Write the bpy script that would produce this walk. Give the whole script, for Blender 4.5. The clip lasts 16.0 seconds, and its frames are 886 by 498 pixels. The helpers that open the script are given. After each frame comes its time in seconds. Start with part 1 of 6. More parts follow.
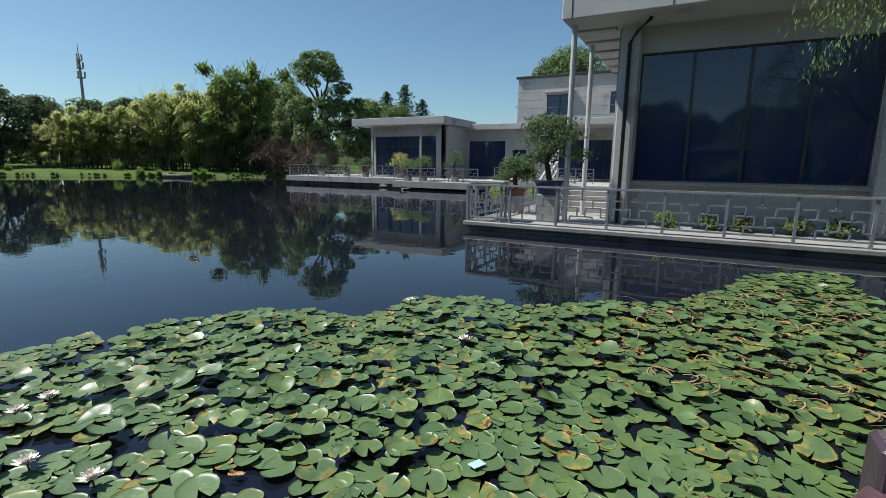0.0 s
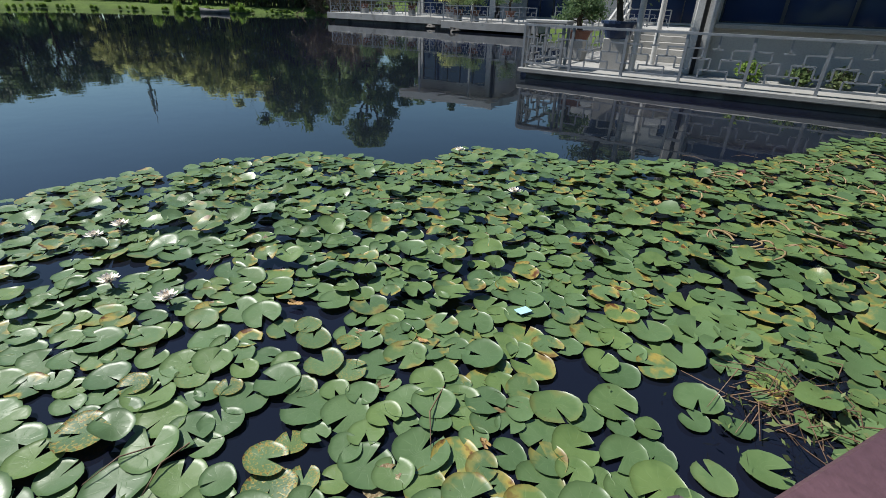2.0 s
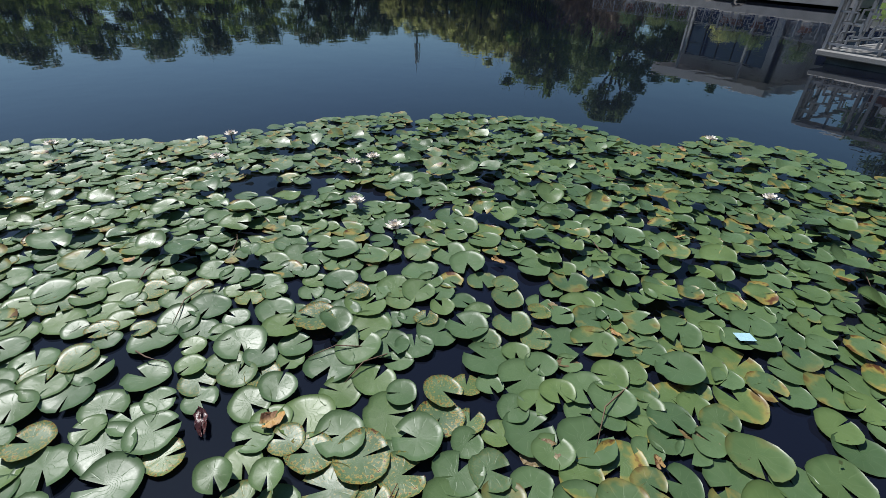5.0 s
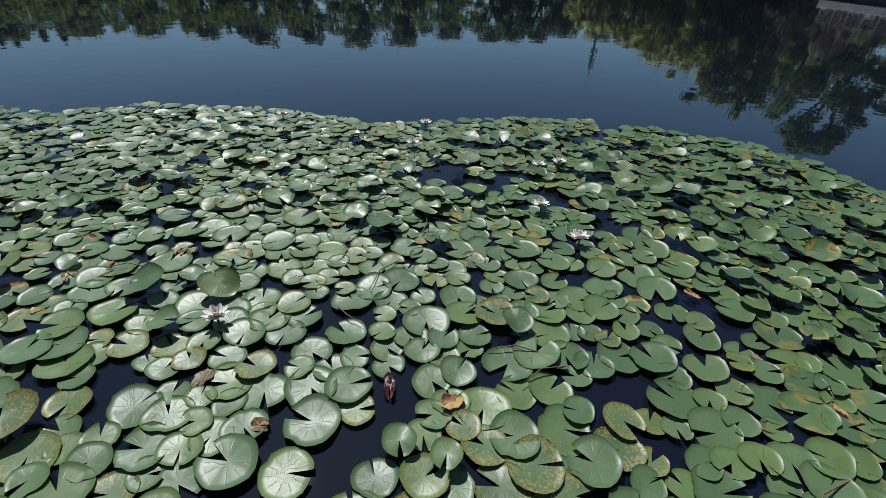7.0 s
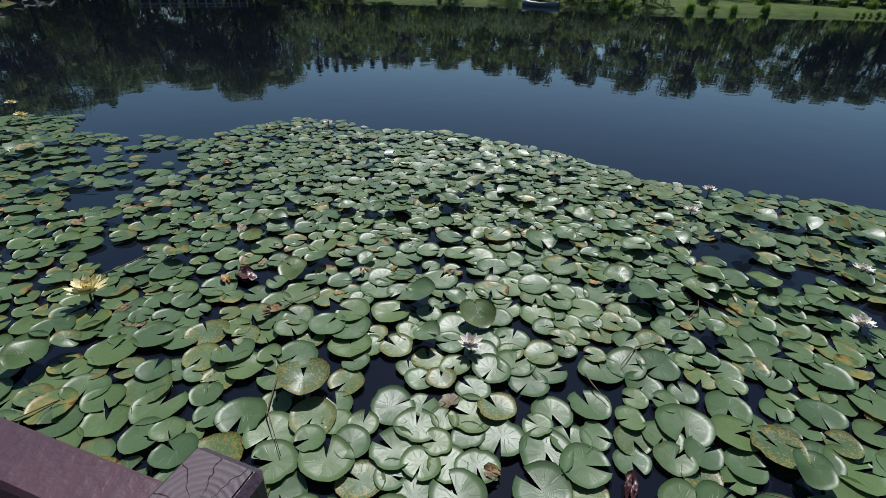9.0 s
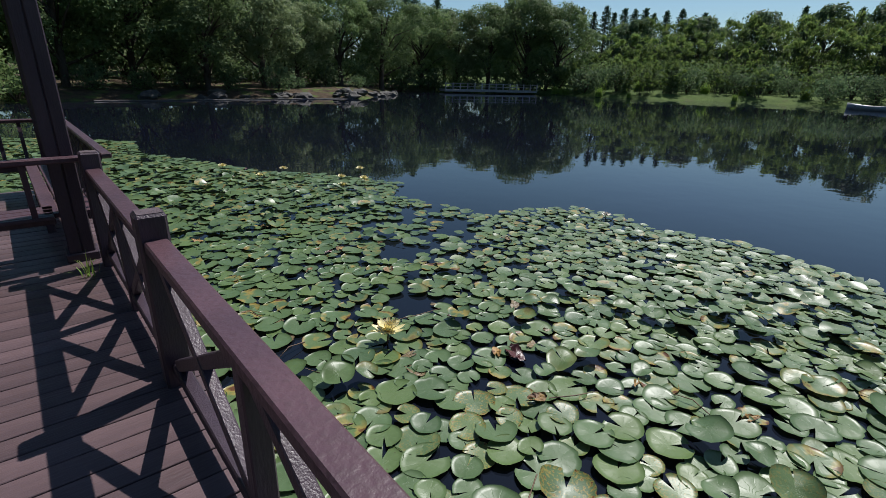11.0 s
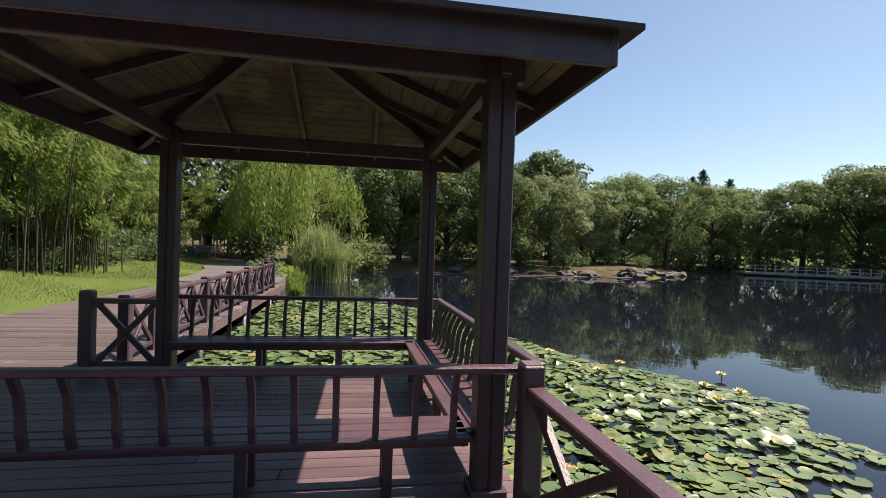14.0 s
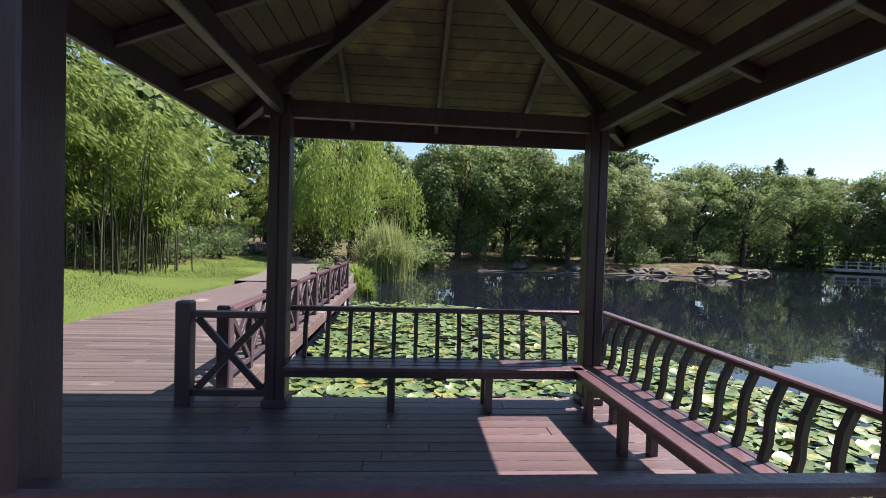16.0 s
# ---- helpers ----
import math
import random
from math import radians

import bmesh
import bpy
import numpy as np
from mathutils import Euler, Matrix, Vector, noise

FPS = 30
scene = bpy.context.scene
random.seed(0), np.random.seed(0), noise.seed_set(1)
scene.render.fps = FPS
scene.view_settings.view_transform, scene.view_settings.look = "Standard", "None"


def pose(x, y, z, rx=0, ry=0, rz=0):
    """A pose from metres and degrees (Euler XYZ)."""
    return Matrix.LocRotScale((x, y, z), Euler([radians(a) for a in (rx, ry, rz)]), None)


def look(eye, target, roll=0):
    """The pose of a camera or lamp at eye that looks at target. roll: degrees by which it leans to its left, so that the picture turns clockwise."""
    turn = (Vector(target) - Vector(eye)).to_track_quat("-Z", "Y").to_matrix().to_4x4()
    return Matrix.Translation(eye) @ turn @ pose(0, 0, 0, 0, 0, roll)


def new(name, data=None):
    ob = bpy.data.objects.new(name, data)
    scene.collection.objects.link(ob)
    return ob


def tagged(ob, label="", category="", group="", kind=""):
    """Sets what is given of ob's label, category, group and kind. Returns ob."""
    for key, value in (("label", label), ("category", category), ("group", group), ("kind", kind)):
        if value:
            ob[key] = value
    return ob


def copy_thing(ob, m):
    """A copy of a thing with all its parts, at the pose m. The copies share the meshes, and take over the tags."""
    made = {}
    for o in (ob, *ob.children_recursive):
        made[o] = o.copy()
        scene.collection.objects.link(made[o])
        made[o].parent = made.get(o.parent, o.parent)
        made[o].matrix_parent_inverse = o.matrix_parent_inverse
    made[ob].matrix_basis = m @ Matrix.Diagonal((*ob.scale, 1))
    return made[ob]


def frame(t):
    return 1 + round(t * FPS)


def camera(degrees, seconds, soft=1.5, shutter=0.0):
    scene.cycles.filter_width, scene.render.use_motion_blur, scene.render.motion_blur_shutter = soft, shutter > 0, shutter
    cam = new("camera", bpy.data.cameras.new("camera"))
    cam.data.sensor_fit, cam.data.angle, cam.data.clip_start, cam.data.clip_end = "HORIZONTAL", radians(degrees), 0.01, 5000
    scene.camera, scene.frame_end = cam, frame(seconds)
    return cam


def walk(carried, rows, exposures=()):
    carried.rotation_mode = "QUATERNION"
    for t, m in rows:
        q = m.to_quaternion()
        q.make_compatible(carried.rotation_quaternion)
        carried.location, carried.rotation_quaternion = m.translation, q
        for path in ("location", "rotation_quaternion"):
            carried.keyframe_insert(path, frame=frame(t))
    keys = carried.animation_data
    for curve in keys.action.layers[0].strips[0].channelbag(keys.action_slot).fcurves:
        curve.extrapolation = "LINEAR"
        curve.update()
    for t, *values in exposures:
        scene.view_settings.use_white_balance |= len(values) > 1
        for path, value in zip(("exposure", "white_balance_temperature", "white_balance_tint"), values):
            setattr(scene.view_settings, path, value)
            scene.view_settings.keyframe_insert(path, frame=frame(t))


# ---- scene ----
cam = camera(85.7, 16.0, soft=0.85)
PATH = [
    (0, (2.683, -8.519, 1.609), (3.607, -10.258, 1.257), 0.7),
    (0.5, (2.732, -8.533, 1.567), (3.689, -10.222, 1.088), 1.0),
    (1, (2.758, -8.579, 1.53), (3.713, -10.215, 0.889), 1.3),
    (1.5, (2.791, -8.596, 1.507), (3.741, -10.166, 0.712), 1.6),
    (2, (2.818, -8.608, 1.497), (3.785, -10.096, 0.575), 1.7),
    (2.5, (2.834, -8.621, 1.494), (3.846, -10.041, 0.514), 1.8),
    (3, (2.842, -8.641, 1.495), (3.939, -9.976, 0.489), 1.8),
    (3.2, (2.852, -8.633, 1.507), (3.986, -9.929, 0.489), 2.0),
    (5.3, (2.856, -8.566, 1.480), (4.375, -9.321, 0.422), 2.3),
    (5.5, (2.861, -8.55, 1.482), (4.407, -9.246, 0.420), 2.4),
    (6, (2.892, -8.488, 1.469), (4.501, -9.031, 0.412), 2.6),
    (6.5, (2.942, -8.389, 1.469), (4.58, -8.817, 0.404), 2.9),
    (7, (2.987, -8.27, 1.469), (4.645, -8.587, 0.396), 3.0),
    (7.5, (3.019, -8.16, 1.464), (4.704, -8.321, 0.4), 2.9),
    (8, (3.034, -8.087, 1.472), (4.733, -8.098, 0.417), 2.7),
    (8.5, (3.065, -8.028, 1.501), (4.761, -7.796, 0.467), 2.6),
    (9, (3.085, -7.975, 1.53), (4.73, -7.397, 0.55), 2.1),
    (9.5, (3.069, -7.929, 1.533), (4.585, -6.995, 0.623), 2.1),
    (9.7, (3.053, -7.913, 1.557), (4.503, -6.864, 0.665), 2.2),
    (11.8, (2.972, -7.303, 1.517), (4.056, -5.693, 1.033), 1.6),
    (12, (2.963, -7.202, 1.529), (4.002, -5.538, 1.14), 1.5),
    (12.5, (2.907, -6.868, 1.578), (3.731, -5.057, 1.373), 1.9),
    (13, (2.704, -6.52, 1.62), (3.445, -4.664, 1.541), 1.8),
    (13.5, (2.485, -6.156, 1.585), (3.06, -4.242, 1.521), 1.9),
    (14, (2.277, -5.772, 1.573), (2.598, -3.798, 1.547), 2.0),
    (14.5, (2.042, -5.389, 1.552), (2.32, -3.409, 1.519), 1.7),
    (15, (1.85, -4.998, 1.541), (2.15, -3.021, 1.496), 1.7),
    (15.5, (1.575, -4.64, 1.547), (1.822, -2.656, 1.501), 1.7),
    (16, (1.262, -4.38, 1.549), (1.405, -2.385, 1.501), 1.7),
]
EXPOSURE = [(0, 0.57, 6250, 8), (1.5, 0.62, 6250, 8), (3.2, 0.56, 6250, 8), (5.3, 0.24, 6000, 11), (9.7, -0.02, 5950, 11), (11.8, 0.40, 6300, 12), (13.4, 0.84, 7000, 15), (14.0, 1.20, 7500, 20), (14.6, 1.50, 7300, 22), (16, 1.60, 6900, 21)]
walk(cam, [(t, look(eye, target, roll)) for t, eye, target, roll in PATH], EXPOSURE)

# ---- world and sun ----
SUN_AZ, SUN_EL = 75.0, 56.0
world = bpy.data.worlds.new("world")
scene.world = world
world.use_nodes = True
wt = world.node_tree
sky = wt.nodes.new("ShaderNodeTexSky")
sky.sky_type = "NISHITA"
sky.sun_disc = False
sky.sun_elevation = radians(SUN_EL)
sky.sun_rotation = radians(SUN_AZ)
sky.air_density, sky.dust_density, sky.ozone_density = 1.0, 0.5, 1.0
wt.nodes["Background"].inputs["Strength"].default_value = 0.068
tint = wt.nodes.new("ShaderNodeMix")
tint.data_type, tint.blend_type = "RGBA", "MULTIPLY"
tint.inputs[0].default_value = 1.0
tint.inputs[7].default_value = (0.81, 0.96, 1.0, 1)
wt.links.new(sky.outputs["Color"], tint.inputs[6])
wt.links.new(tint.outputs[2], wt.nodes["Background"].inputs["Color"])
sun_data = bpy.data.lights.new("sun", "SUN")
sun_data.energy, sun_data.angle, sun_data.color = 4.8, radians(0.53), (1.0, 0.95, 0.87)
sun = new("sun", sun_data)
_a, _e = radians(SUN_AZ), radians(SUN_EL)
sun.matrix_world = look((math.sin(_a) * math.cos(_e) * 60, math.cos(_a) * math.cos(_e) * 60, math.sin(_e) * 60), (0, 0, 0))

WATER = -0.43
rng = np.random.RandomState(7)


# ---- materials ----
def ramp_mix(nt, fac, c1, c2):
    mx = nt.nodes.new("ShaderNodeMix")
    mx.data_type = "RGBA"
    mx.inputs[6].default_value = (*c1, 1) if not hasattr(c1, "is_linked") else (0, 0, 0, 1)
    mx.inputs[7].default_value = (*c2, 1) if not hasattr(c2, "is_linked") else (0, 0, 0, 1)
    if hasattr(c1, "is_linked"):
        nt.links.new(c1, mx.inputs[6])
    if hasattr(c2, "is_linked"):
        nt.links.new(c2, mx.inputs[7])
    if hasattr(fac, "is_linked"):
        nt.links.new(fac, mx.inputs[0])
    else:
        mx.inputs[0].default_value = fac
    return mx.outputs[2]


def math_node(nt, op, a, b=0.0, clamp=False):
    n = nt.nodes.new("ShaderNodeMath")
    n.operation, n.use_clamp = op, clamp
    for i, v in enumerate((a, b)):
        if hasattr(v, "is_linked"):
            nt.links.new(v, n.inputs[i])
        else:
            n.inputs[i].default_value = v
    return n.outputs[0]


def span(nt, v, lo, hi):
    n = nt.nodes.new("ShaderNodeMapRange")
    nt.links.new(v, n.inputs[0])
    n.inputs[1].default_value, n.inputs[2].default_value = lo, hi
    return n.outputs[0]


def noise_out(nt, scale, detail=4.0, stretch=None, kind="Object"):
    tc = nt.nodes.new("ShaderNodeTexCoord")
    n = nt.nodes.new("ShaderNodeTexNoise")
    n.inputs["Scale"].default_value, n.inputs["Detail"].default_value = scale, detail
    if stretch:
        mp = nt.nodes.new("ShaderNodeMapping")
        mp.inputs["Scale"].default_value = stretch
        nt.links.new(tc.outputs[kind], mp.inputs[0])
        nt.links.new(mp.outputs[0], n.inputs["Vector"])
    else:
        nt.links.new(tc.outputs[kind], n.inputs["Vector"])
    return n.outputs["Fac"]


def base_mat(name):
    m = bpy.data.materials.new(name)
    m.use_nodes = True
    return m, m.node_tree, m.node_tree.nodes["Principled BSDF"]


def surface(name, c1, c2, scale=6.0, fine=60.0, rough=0.6, bump=0.2, stretch=None, stain=None, stain_at=0.62,
            metal=0.0, vary=0.15, spec=0.5, bump_dist=0.01, kind="Object"):
    """A surface with broad variation, fine grain, optional stains and bump; each object slightly different."""
    m, nt, p = base_mat(name)
    big = span(nt, noise_out(nt, scale, 5, stretch, kind), 0.3, 0.7)
    small = noise_out(nt, fine, 6, stretch, kind)
    col = ramp_mix(nt, big, c1, c2)
    dark = tuple(v * 0.55 for v in c1)
    col = ramp_mix(nt, math_node(nt, "MULTIPLY", span(nt, small, 0.45, 0.75), 0.6), col, dark)
    if stain:
        st = span(nt, noise_out(nt, scale * 0.45 + 0.3, 8, None, kind), stain_at, stain_at + 0.08)
        col = ramp_mix(nt, math_node(nt, "MULTIPLY", st, 0.75), col, stain)
    if vary:
        oi = nt.nodes.new("ShaderNodeObjectInfo")
        hsv = nt.nodes.new("ShaderNodeHueSaturation")
        v = nt.nodes.new("ShaderNodeMapRange")
        nt.links.new(oi.outputs["Random"], v.inputs[0])
        v.inputs[3].default_value, v.inputs[4].default_value = 1 - vary, 1 + vary
        nt.links.new(v.outputs[0], hsv.inputs["Value"])
        nt.links.new(col, hsv.inputs["Color"])
        col = hsv.outputs[0]
    nt.links.new(col, p.inputs["Base Color"])
    nt.links.new(math_node(nt, "ADD", math_node(nt, "MULTIPLY", small, 0.25), rough - 0.12, True), p.inputs["Roughness"])
    p.inputs["Metallic"].default_value = metal
    p.inputs["Specular IOR Level"].default_value = spec
    b = nt.nodes.new("ShaderNodeBump")
    b.inputs["Strength"].default_value, b.inputs["Distance"].default_value = bump, bump_dist
    nt.links.new(math_node(nt, "ADD", small, math_node(nt, "MULTIPLY", big, 0.6)), b.inputs["Height"])
    nt.links.new(b.outputs[0], p.inputs["Normal"])
    return m


def leaf_mat(name, c1, c2, c3, rough=0.6, through_light=0.5, scale=0.35, spec=0.18):
    """Foliage: colour differs from leaf to leaf and over the crown; some light passes through."""
    m, nt, p = base_mat(name)
    geo = nt.nodes.new("ShaderNodeNewGeometry")
    isl = geo.outputs["Random Per Island"]
    big = span(nt, noise_out(nt, scale, 3), 0.35, 0.65)
    col = ramp_mix(nt, big, c1, c2)
    col = ramp_mix(nt, span(nt, isl, 0.3, 1.0), col, c3)
    oi = nt.nodes.new("ShaderNodeObjectInfo")
    hsv = nt.nodes.new("ShaderNodeHueSaturation")
    v = nt.nodes.new("ShaderNodeMapRange")
    nt.links.new(oi.outputs["Random"], v.inputs[0])
    v.inputs[3].default_value, v.inputs[4].default_value = 0.8, 1.2
    nt.links.new(v.outputs[0], hsv.inputs["Value"])
    nt.links.new(col, hsv.inputs["Color"])
    nt.links.new(hsv.outputs[0], p.inputs["Base Color"])
    p.inputs["Roughness"].default_value = rough
    p.inputs["Specular IOR Level"].default_value = spec
    tr = nt.nodes.new("ShaderNodeBsdfTranslucent")
    nt.links.new(hsv.outputs[0], tr.inputs["Color"])
    mix = nt.nodes.new("ShaderNodeMixShader")
    mix.inputs[0].default_value = through_light
    nt.links.new(p.outputs[0], mix.inputs[1])
    nt.links.new(tr.outputs[0], mix.inputs[2])
    nt.links.new(mix.outputs[0], nt.nodes["Material Output"].inputs["Surface"])
    return m


def glass_mat(name, tint, rough=0.03):
    m, nt, p = base_mat(name)
    p.inputs["Base Color"].default_value = (*tint, 1)
    p.inputs["Roughness"].default_value = rough
    p.inputs["Specular IOR Level"].default_value = 0.7
    p.inputs["IOR"].default_value = 1.5
    b = nt.nodes.new("ShaderNodeBump")
    b.inputs["Strength"].default_value, b.inputs["Distance"].default_value = 0.02, 0.02
    nt.links.new(noise_out(nt, 0.6, 2), b.inputs["Height"])
    nt.links.new(b.outputs[0], p.inputs["Normal"])
    return m


def water_mat():
    m, nt, p = base_mat("pond_water")
    col = ramp_mix(nt, span(nt, noise_out(nt, 0.15, 3), 0.35, 0.65), (0.006, 0.007, 0.015), (0.006, 0.009, 0.012))
    nt.links.new(col, p.inputs["Base Color"])
    p.inputs["Roughness"].default_value = 0.015
    p.inputs["IOR"].default_value = 1.333
    b = nt.nodes.new("ShaderNodeBump")
    b.inputs["Strength"].default_value, b.inputs["Distance"].default_value = 0.25, 0.012
    h = math_node(nt, "ADD", noise_out(nt, 1.3, 2), math_node(nt, "MULTIPLY", noise_out(nt, 5.0, 2), 0.15))
    nt.links.new(h, b.inputs["Height"])
    nt.links.new(b.outputs[0], p.inputs["Normal"])
    return m


def pad_mat():
    """Waterlily pad: waxy green, radial veins, a lighter centre, yellow and brown decay on some pads."""
    m, nt, p = base_mat("lily_pad_green")
    uv = nt.nodes.new("ShaderNodeUVMap")
    uv.uv_map = "UVMap"
    sep = nt.nodes.new("ShaderNodeSeparateXYZ")
    nt.links.new(uv.outputs[0], sep.inputs[0])
    ang, rad = sep.outputs[0], sep.outputs[1]
    geo = nt.nodes.new("ShaderNodeNewGeometry")
    oi = nt.nodes.new("ShaderNodeObjectInfo")
    r1 = math_node(nt, "FRACT", math_node(nt, "ADD", math_node(nt, "MULTIPLY", geo.outputs["Random Per Island"], 7.31), oi.outputs["Random"]))
    r2 = math_node(nt, "FRACT", math_node(nt, "MULTIPLY", r1, 13.7))
    r3 = math_node(nt, "FRACT", math_node(nt, "MULTIPLY", r1, 37.1))
    col = ramp_mix(nt, r1, (0.065, 0.112, 0.046), (0.106, 0.166, 0.068))
    col = ramp_mix(nt, math_node(nt, "MULTIPLY", span(nt, r2, 0.5, 1.0), 0.7), col, (0.128, 0.186, 0.052))
    vein = math_node(nt, "ABSOLUTE", math_node(nt, "SINE", math_node(nt, "ADD", math_node(nt, "MULTIPLY", ang, 34.0), math_node(nt, "MULTIPLY", noise_out(nt, 3.0, 2), 0.5))))
    vein = math_node(nt, "MULTIPLY", span(nt, vein, 0.20, 0.0), math_node(nt, "SUBTRACT", 1.05, rad, True))
    col = ramp_mix(nt, math_node(nt, "MULTIPLY", vein, 0.40), col, (0.19, 0.27, 0.12))
    mott = noise_out(nt, 14.0, 5)
    col = ramp_mix(nt, math_node(nt, "MULTIPLY", span(nt, mott, 0.5, 0.75), 0.35), col, (0.035, 0.085, 0.022))
    n1 = noise_out(nt, 9.0, 4)
    edge = math_node(nt, "ADD", math_node(nt, "MULTIPLY", rad, 0.22), math_node(nt, "MULTIPLY", n1, 1.15))
    sick = span(nt, r3, 0.70, 0.90)
    yel = math_node(nt, "MULTIPLY", span(nt, edge, 0.72, 0.86), sick)
    col = ramp_mix(nt, yel, col, (0.30, 0.235, 0.055))
    brn = math_node(nt, "MULTIPLY", span(nt, edge, 0.86, 0.93), sick)
    col = ramp_mix(nt, brn, col, (0.11, 0.045, 0.015))
    hole = math_node(nt, "MULTIPLY", span(nt, noise_out(nt, 38.0, 2), 0.72, 0.75), span(nt, r2, 0.5, 0.6))
    col = ramp_mix(nt, math_node(nt, "MULTIPLY", hole, 0.8), col, (0.05, 0.03, 0.012))
    nt.links.new(col, p.inputs["Base Color"])
    nt.links.new(math_node(nt, "ADD", math_node(nt, "MULTIPLY", mott, 0.10), 0.35), p.inputs["Roughness"])
    p.inputs["Specular IOR Level"].default_value = 0.42
    b = nt.nodes.new("ShaderNodeBump")
    b.inputs["Strength"].default_value, b.inputs["Distance"].default_value = 0.28, 0.004
    h = math_node(nt, "ADD", math_node(nt, "MULTIPLY", vein, -0.8), math_node(nt, "MULTIPLY", n1, 0.25))
    nt.links.new(h, b.inputs["Height"])
    nt.links.new(b.outputs[0], p.inputs["Normal"])
    tr = nt.nodes.new("ShaderNodeBsdfTranslucent")
    nt.links.new(col, tr.inputs["Color"])
    mix = nt.nodes.new("ShaderNodeMixShader")
    mix.inputs[0].default_value = 0.12
    nt.links.new(p.outputs[0], mix.inputs[1])
    nt.links.new(tr.outputs[0], mix.inputs[2])
    nt.links.new(mix.outputs[0], nt.nodes["Material Output"].inputs["Surface"])
    return m


M_WOOD = surface("dark_stained_wood", (0.068, 0.045, 0.060), (0.043, 0.029, 0.042), 3.0, 40.0, 0.40, 0.3, (3, 3, 0.5), (0.075, 0.050, 0.050), 0.66, vary=0.18)
M_DECK = surface("deck_plank_wood", (0.134, 0.088, 0.092), (0.084, 0.056, 0.062), 2.2, 30.0, 0.42, 0.45, (0.35, 3.0, 3.0), (0.34, 0.29, 0.28), 0.66, vary=0.22)
M_WEATHERED = surface("weathered_boardwalk_wood", (0.102, 0.080, 0.079), (0.066, 0.052, 0.053), 2.2, 30.0, 0.6, 0.45, (0.35, 3.0, 3.0), (0.21, 0.18, 0.17), 0.62, vary=0.25)
M_RAIL = surface("worn_rail_wood", (0.098, 0.052, 0.062), (0.062, 0.034, 0.044), 3.0, 45.0, 0.38, 0.3, None, (0.17, 0.11, 0.105), 0.68, vary=0.1)
M_SOFFIT = surface("roof_board_wood", (0.095, 0.062, 0.044), (0.044, 0.029, 0.028), 2.0, 25.0, 0.65, 0.4, (3, 0.6, 3), (0.23, 0.19, 0.10), 0.56, vary=0.15)
M_TILE = surface("bitumen_roof", (0.055, 0.040, 0.040), (0.035, 0.028, 0.030), 5.0, 80.0, 0.8, 0.5)
M_PATH = surface("grey_path_paving", (0.100, 0.092, 0.088), (0.070, 0.065, 0.063), 1.2, 30.0, 0.85, 0.3)
M_CONC = surface("weathered_concrete", (0.34, 0.332, 0.318), (0.23, 0.225, 0.215), 1.2, 40.0, 0.8, 0.3, None, (0.13, 0.125, 0.115), 0.6)
M_WHITE = surface("white_render_wall", (0.46, 0.455, 0.445), (0.37, 0.366, 0.357), 0.6, 30.0, 0.75, 0.15, None, (0.25, 0.245, 0.235), 0.60)
M_GREY = surface("grey_painted_metal", (0.27, 0.28, 0.30), (0.19, 0.20, 0.215), 4.0, 60.0, 0.45, 0.1, vary=0.08)
M_DARKMETAL = surface("dark_metal_frame", (0.035, 0.037, 0.042), (0.025, 0.026, 0.03), 4.0, 60.0, 0.4, 0.1)
# Blue base colour stands in for sky reflected in the panes.
M_GLASS = glass_mat("sky_toned_window_glass", (0.020, 0.034, 0.085))
M_WATER = water_mat()
M_PAD = pad_mat()
def lawn_mat():
    """Lawn with drier patches and dappled shade painted darker; bare brown soil under the bamboo."""
    m = surface("lawn_grass", (0.095, 0.140, 0.034), (0.050, 0.080, 0.022), 0.5, 26.0, 0.9, 0.9, None, (0.085, 0.095, 0.038), 0.60, bump_dist=0.05, spec=0.1)
    nt = m.node_tree
    p = nt.nodes["Principled BSDF"]
    green = p.inputs["Base Color"].links[0].from_socket
    tc = nt.nodes.new("ShaderNodeTexCoord")
    sep = nt.nodes.new("ShaderNodeSeparateXYZ")
    nt.links.new(tc.outputs["Object"], sep.inputs[0])
    edge = math_node(nt, "ADD", sep.outputs[0], math_node(nt, "MULTIPLY", noise_out(nt, 0.7, 5), 4.0))
    bare = math_node(nt, "MULTIPLY", span(nt, edge, -5.6, -6.2), span(nt, sep.outputs[0], -30.0, -25.0))
    north = math_node(nt, "ADD", sep.outputs[1], math_node(nt, "MULTIPLY", noise_out(nt, 0.5, 4), 3.0))
    bare = math_node(nt, "MAXIMUM", bare, math_node(nt, "MULTIPLY", span(nt, north, 25.5, 26.5), span(nt, sep.outputs[0], 40.0, 34.0)))
    bare = math_node(nt, "MULTIPLY", bare, span(nt, noise_out(nt, 1.1, 5), 0.36, 0.50))
    soil = ramp_mix(nt, span(nt, noise_out(nt, 3.0, 6), 0.35, 0.65), (0.105, 0.074, 0.050), (0.050, 0.038, 0.026))
    nt.links.new(ramp_mix(nt, bare, green, soil), p.inputs["Base Color"])
    return m


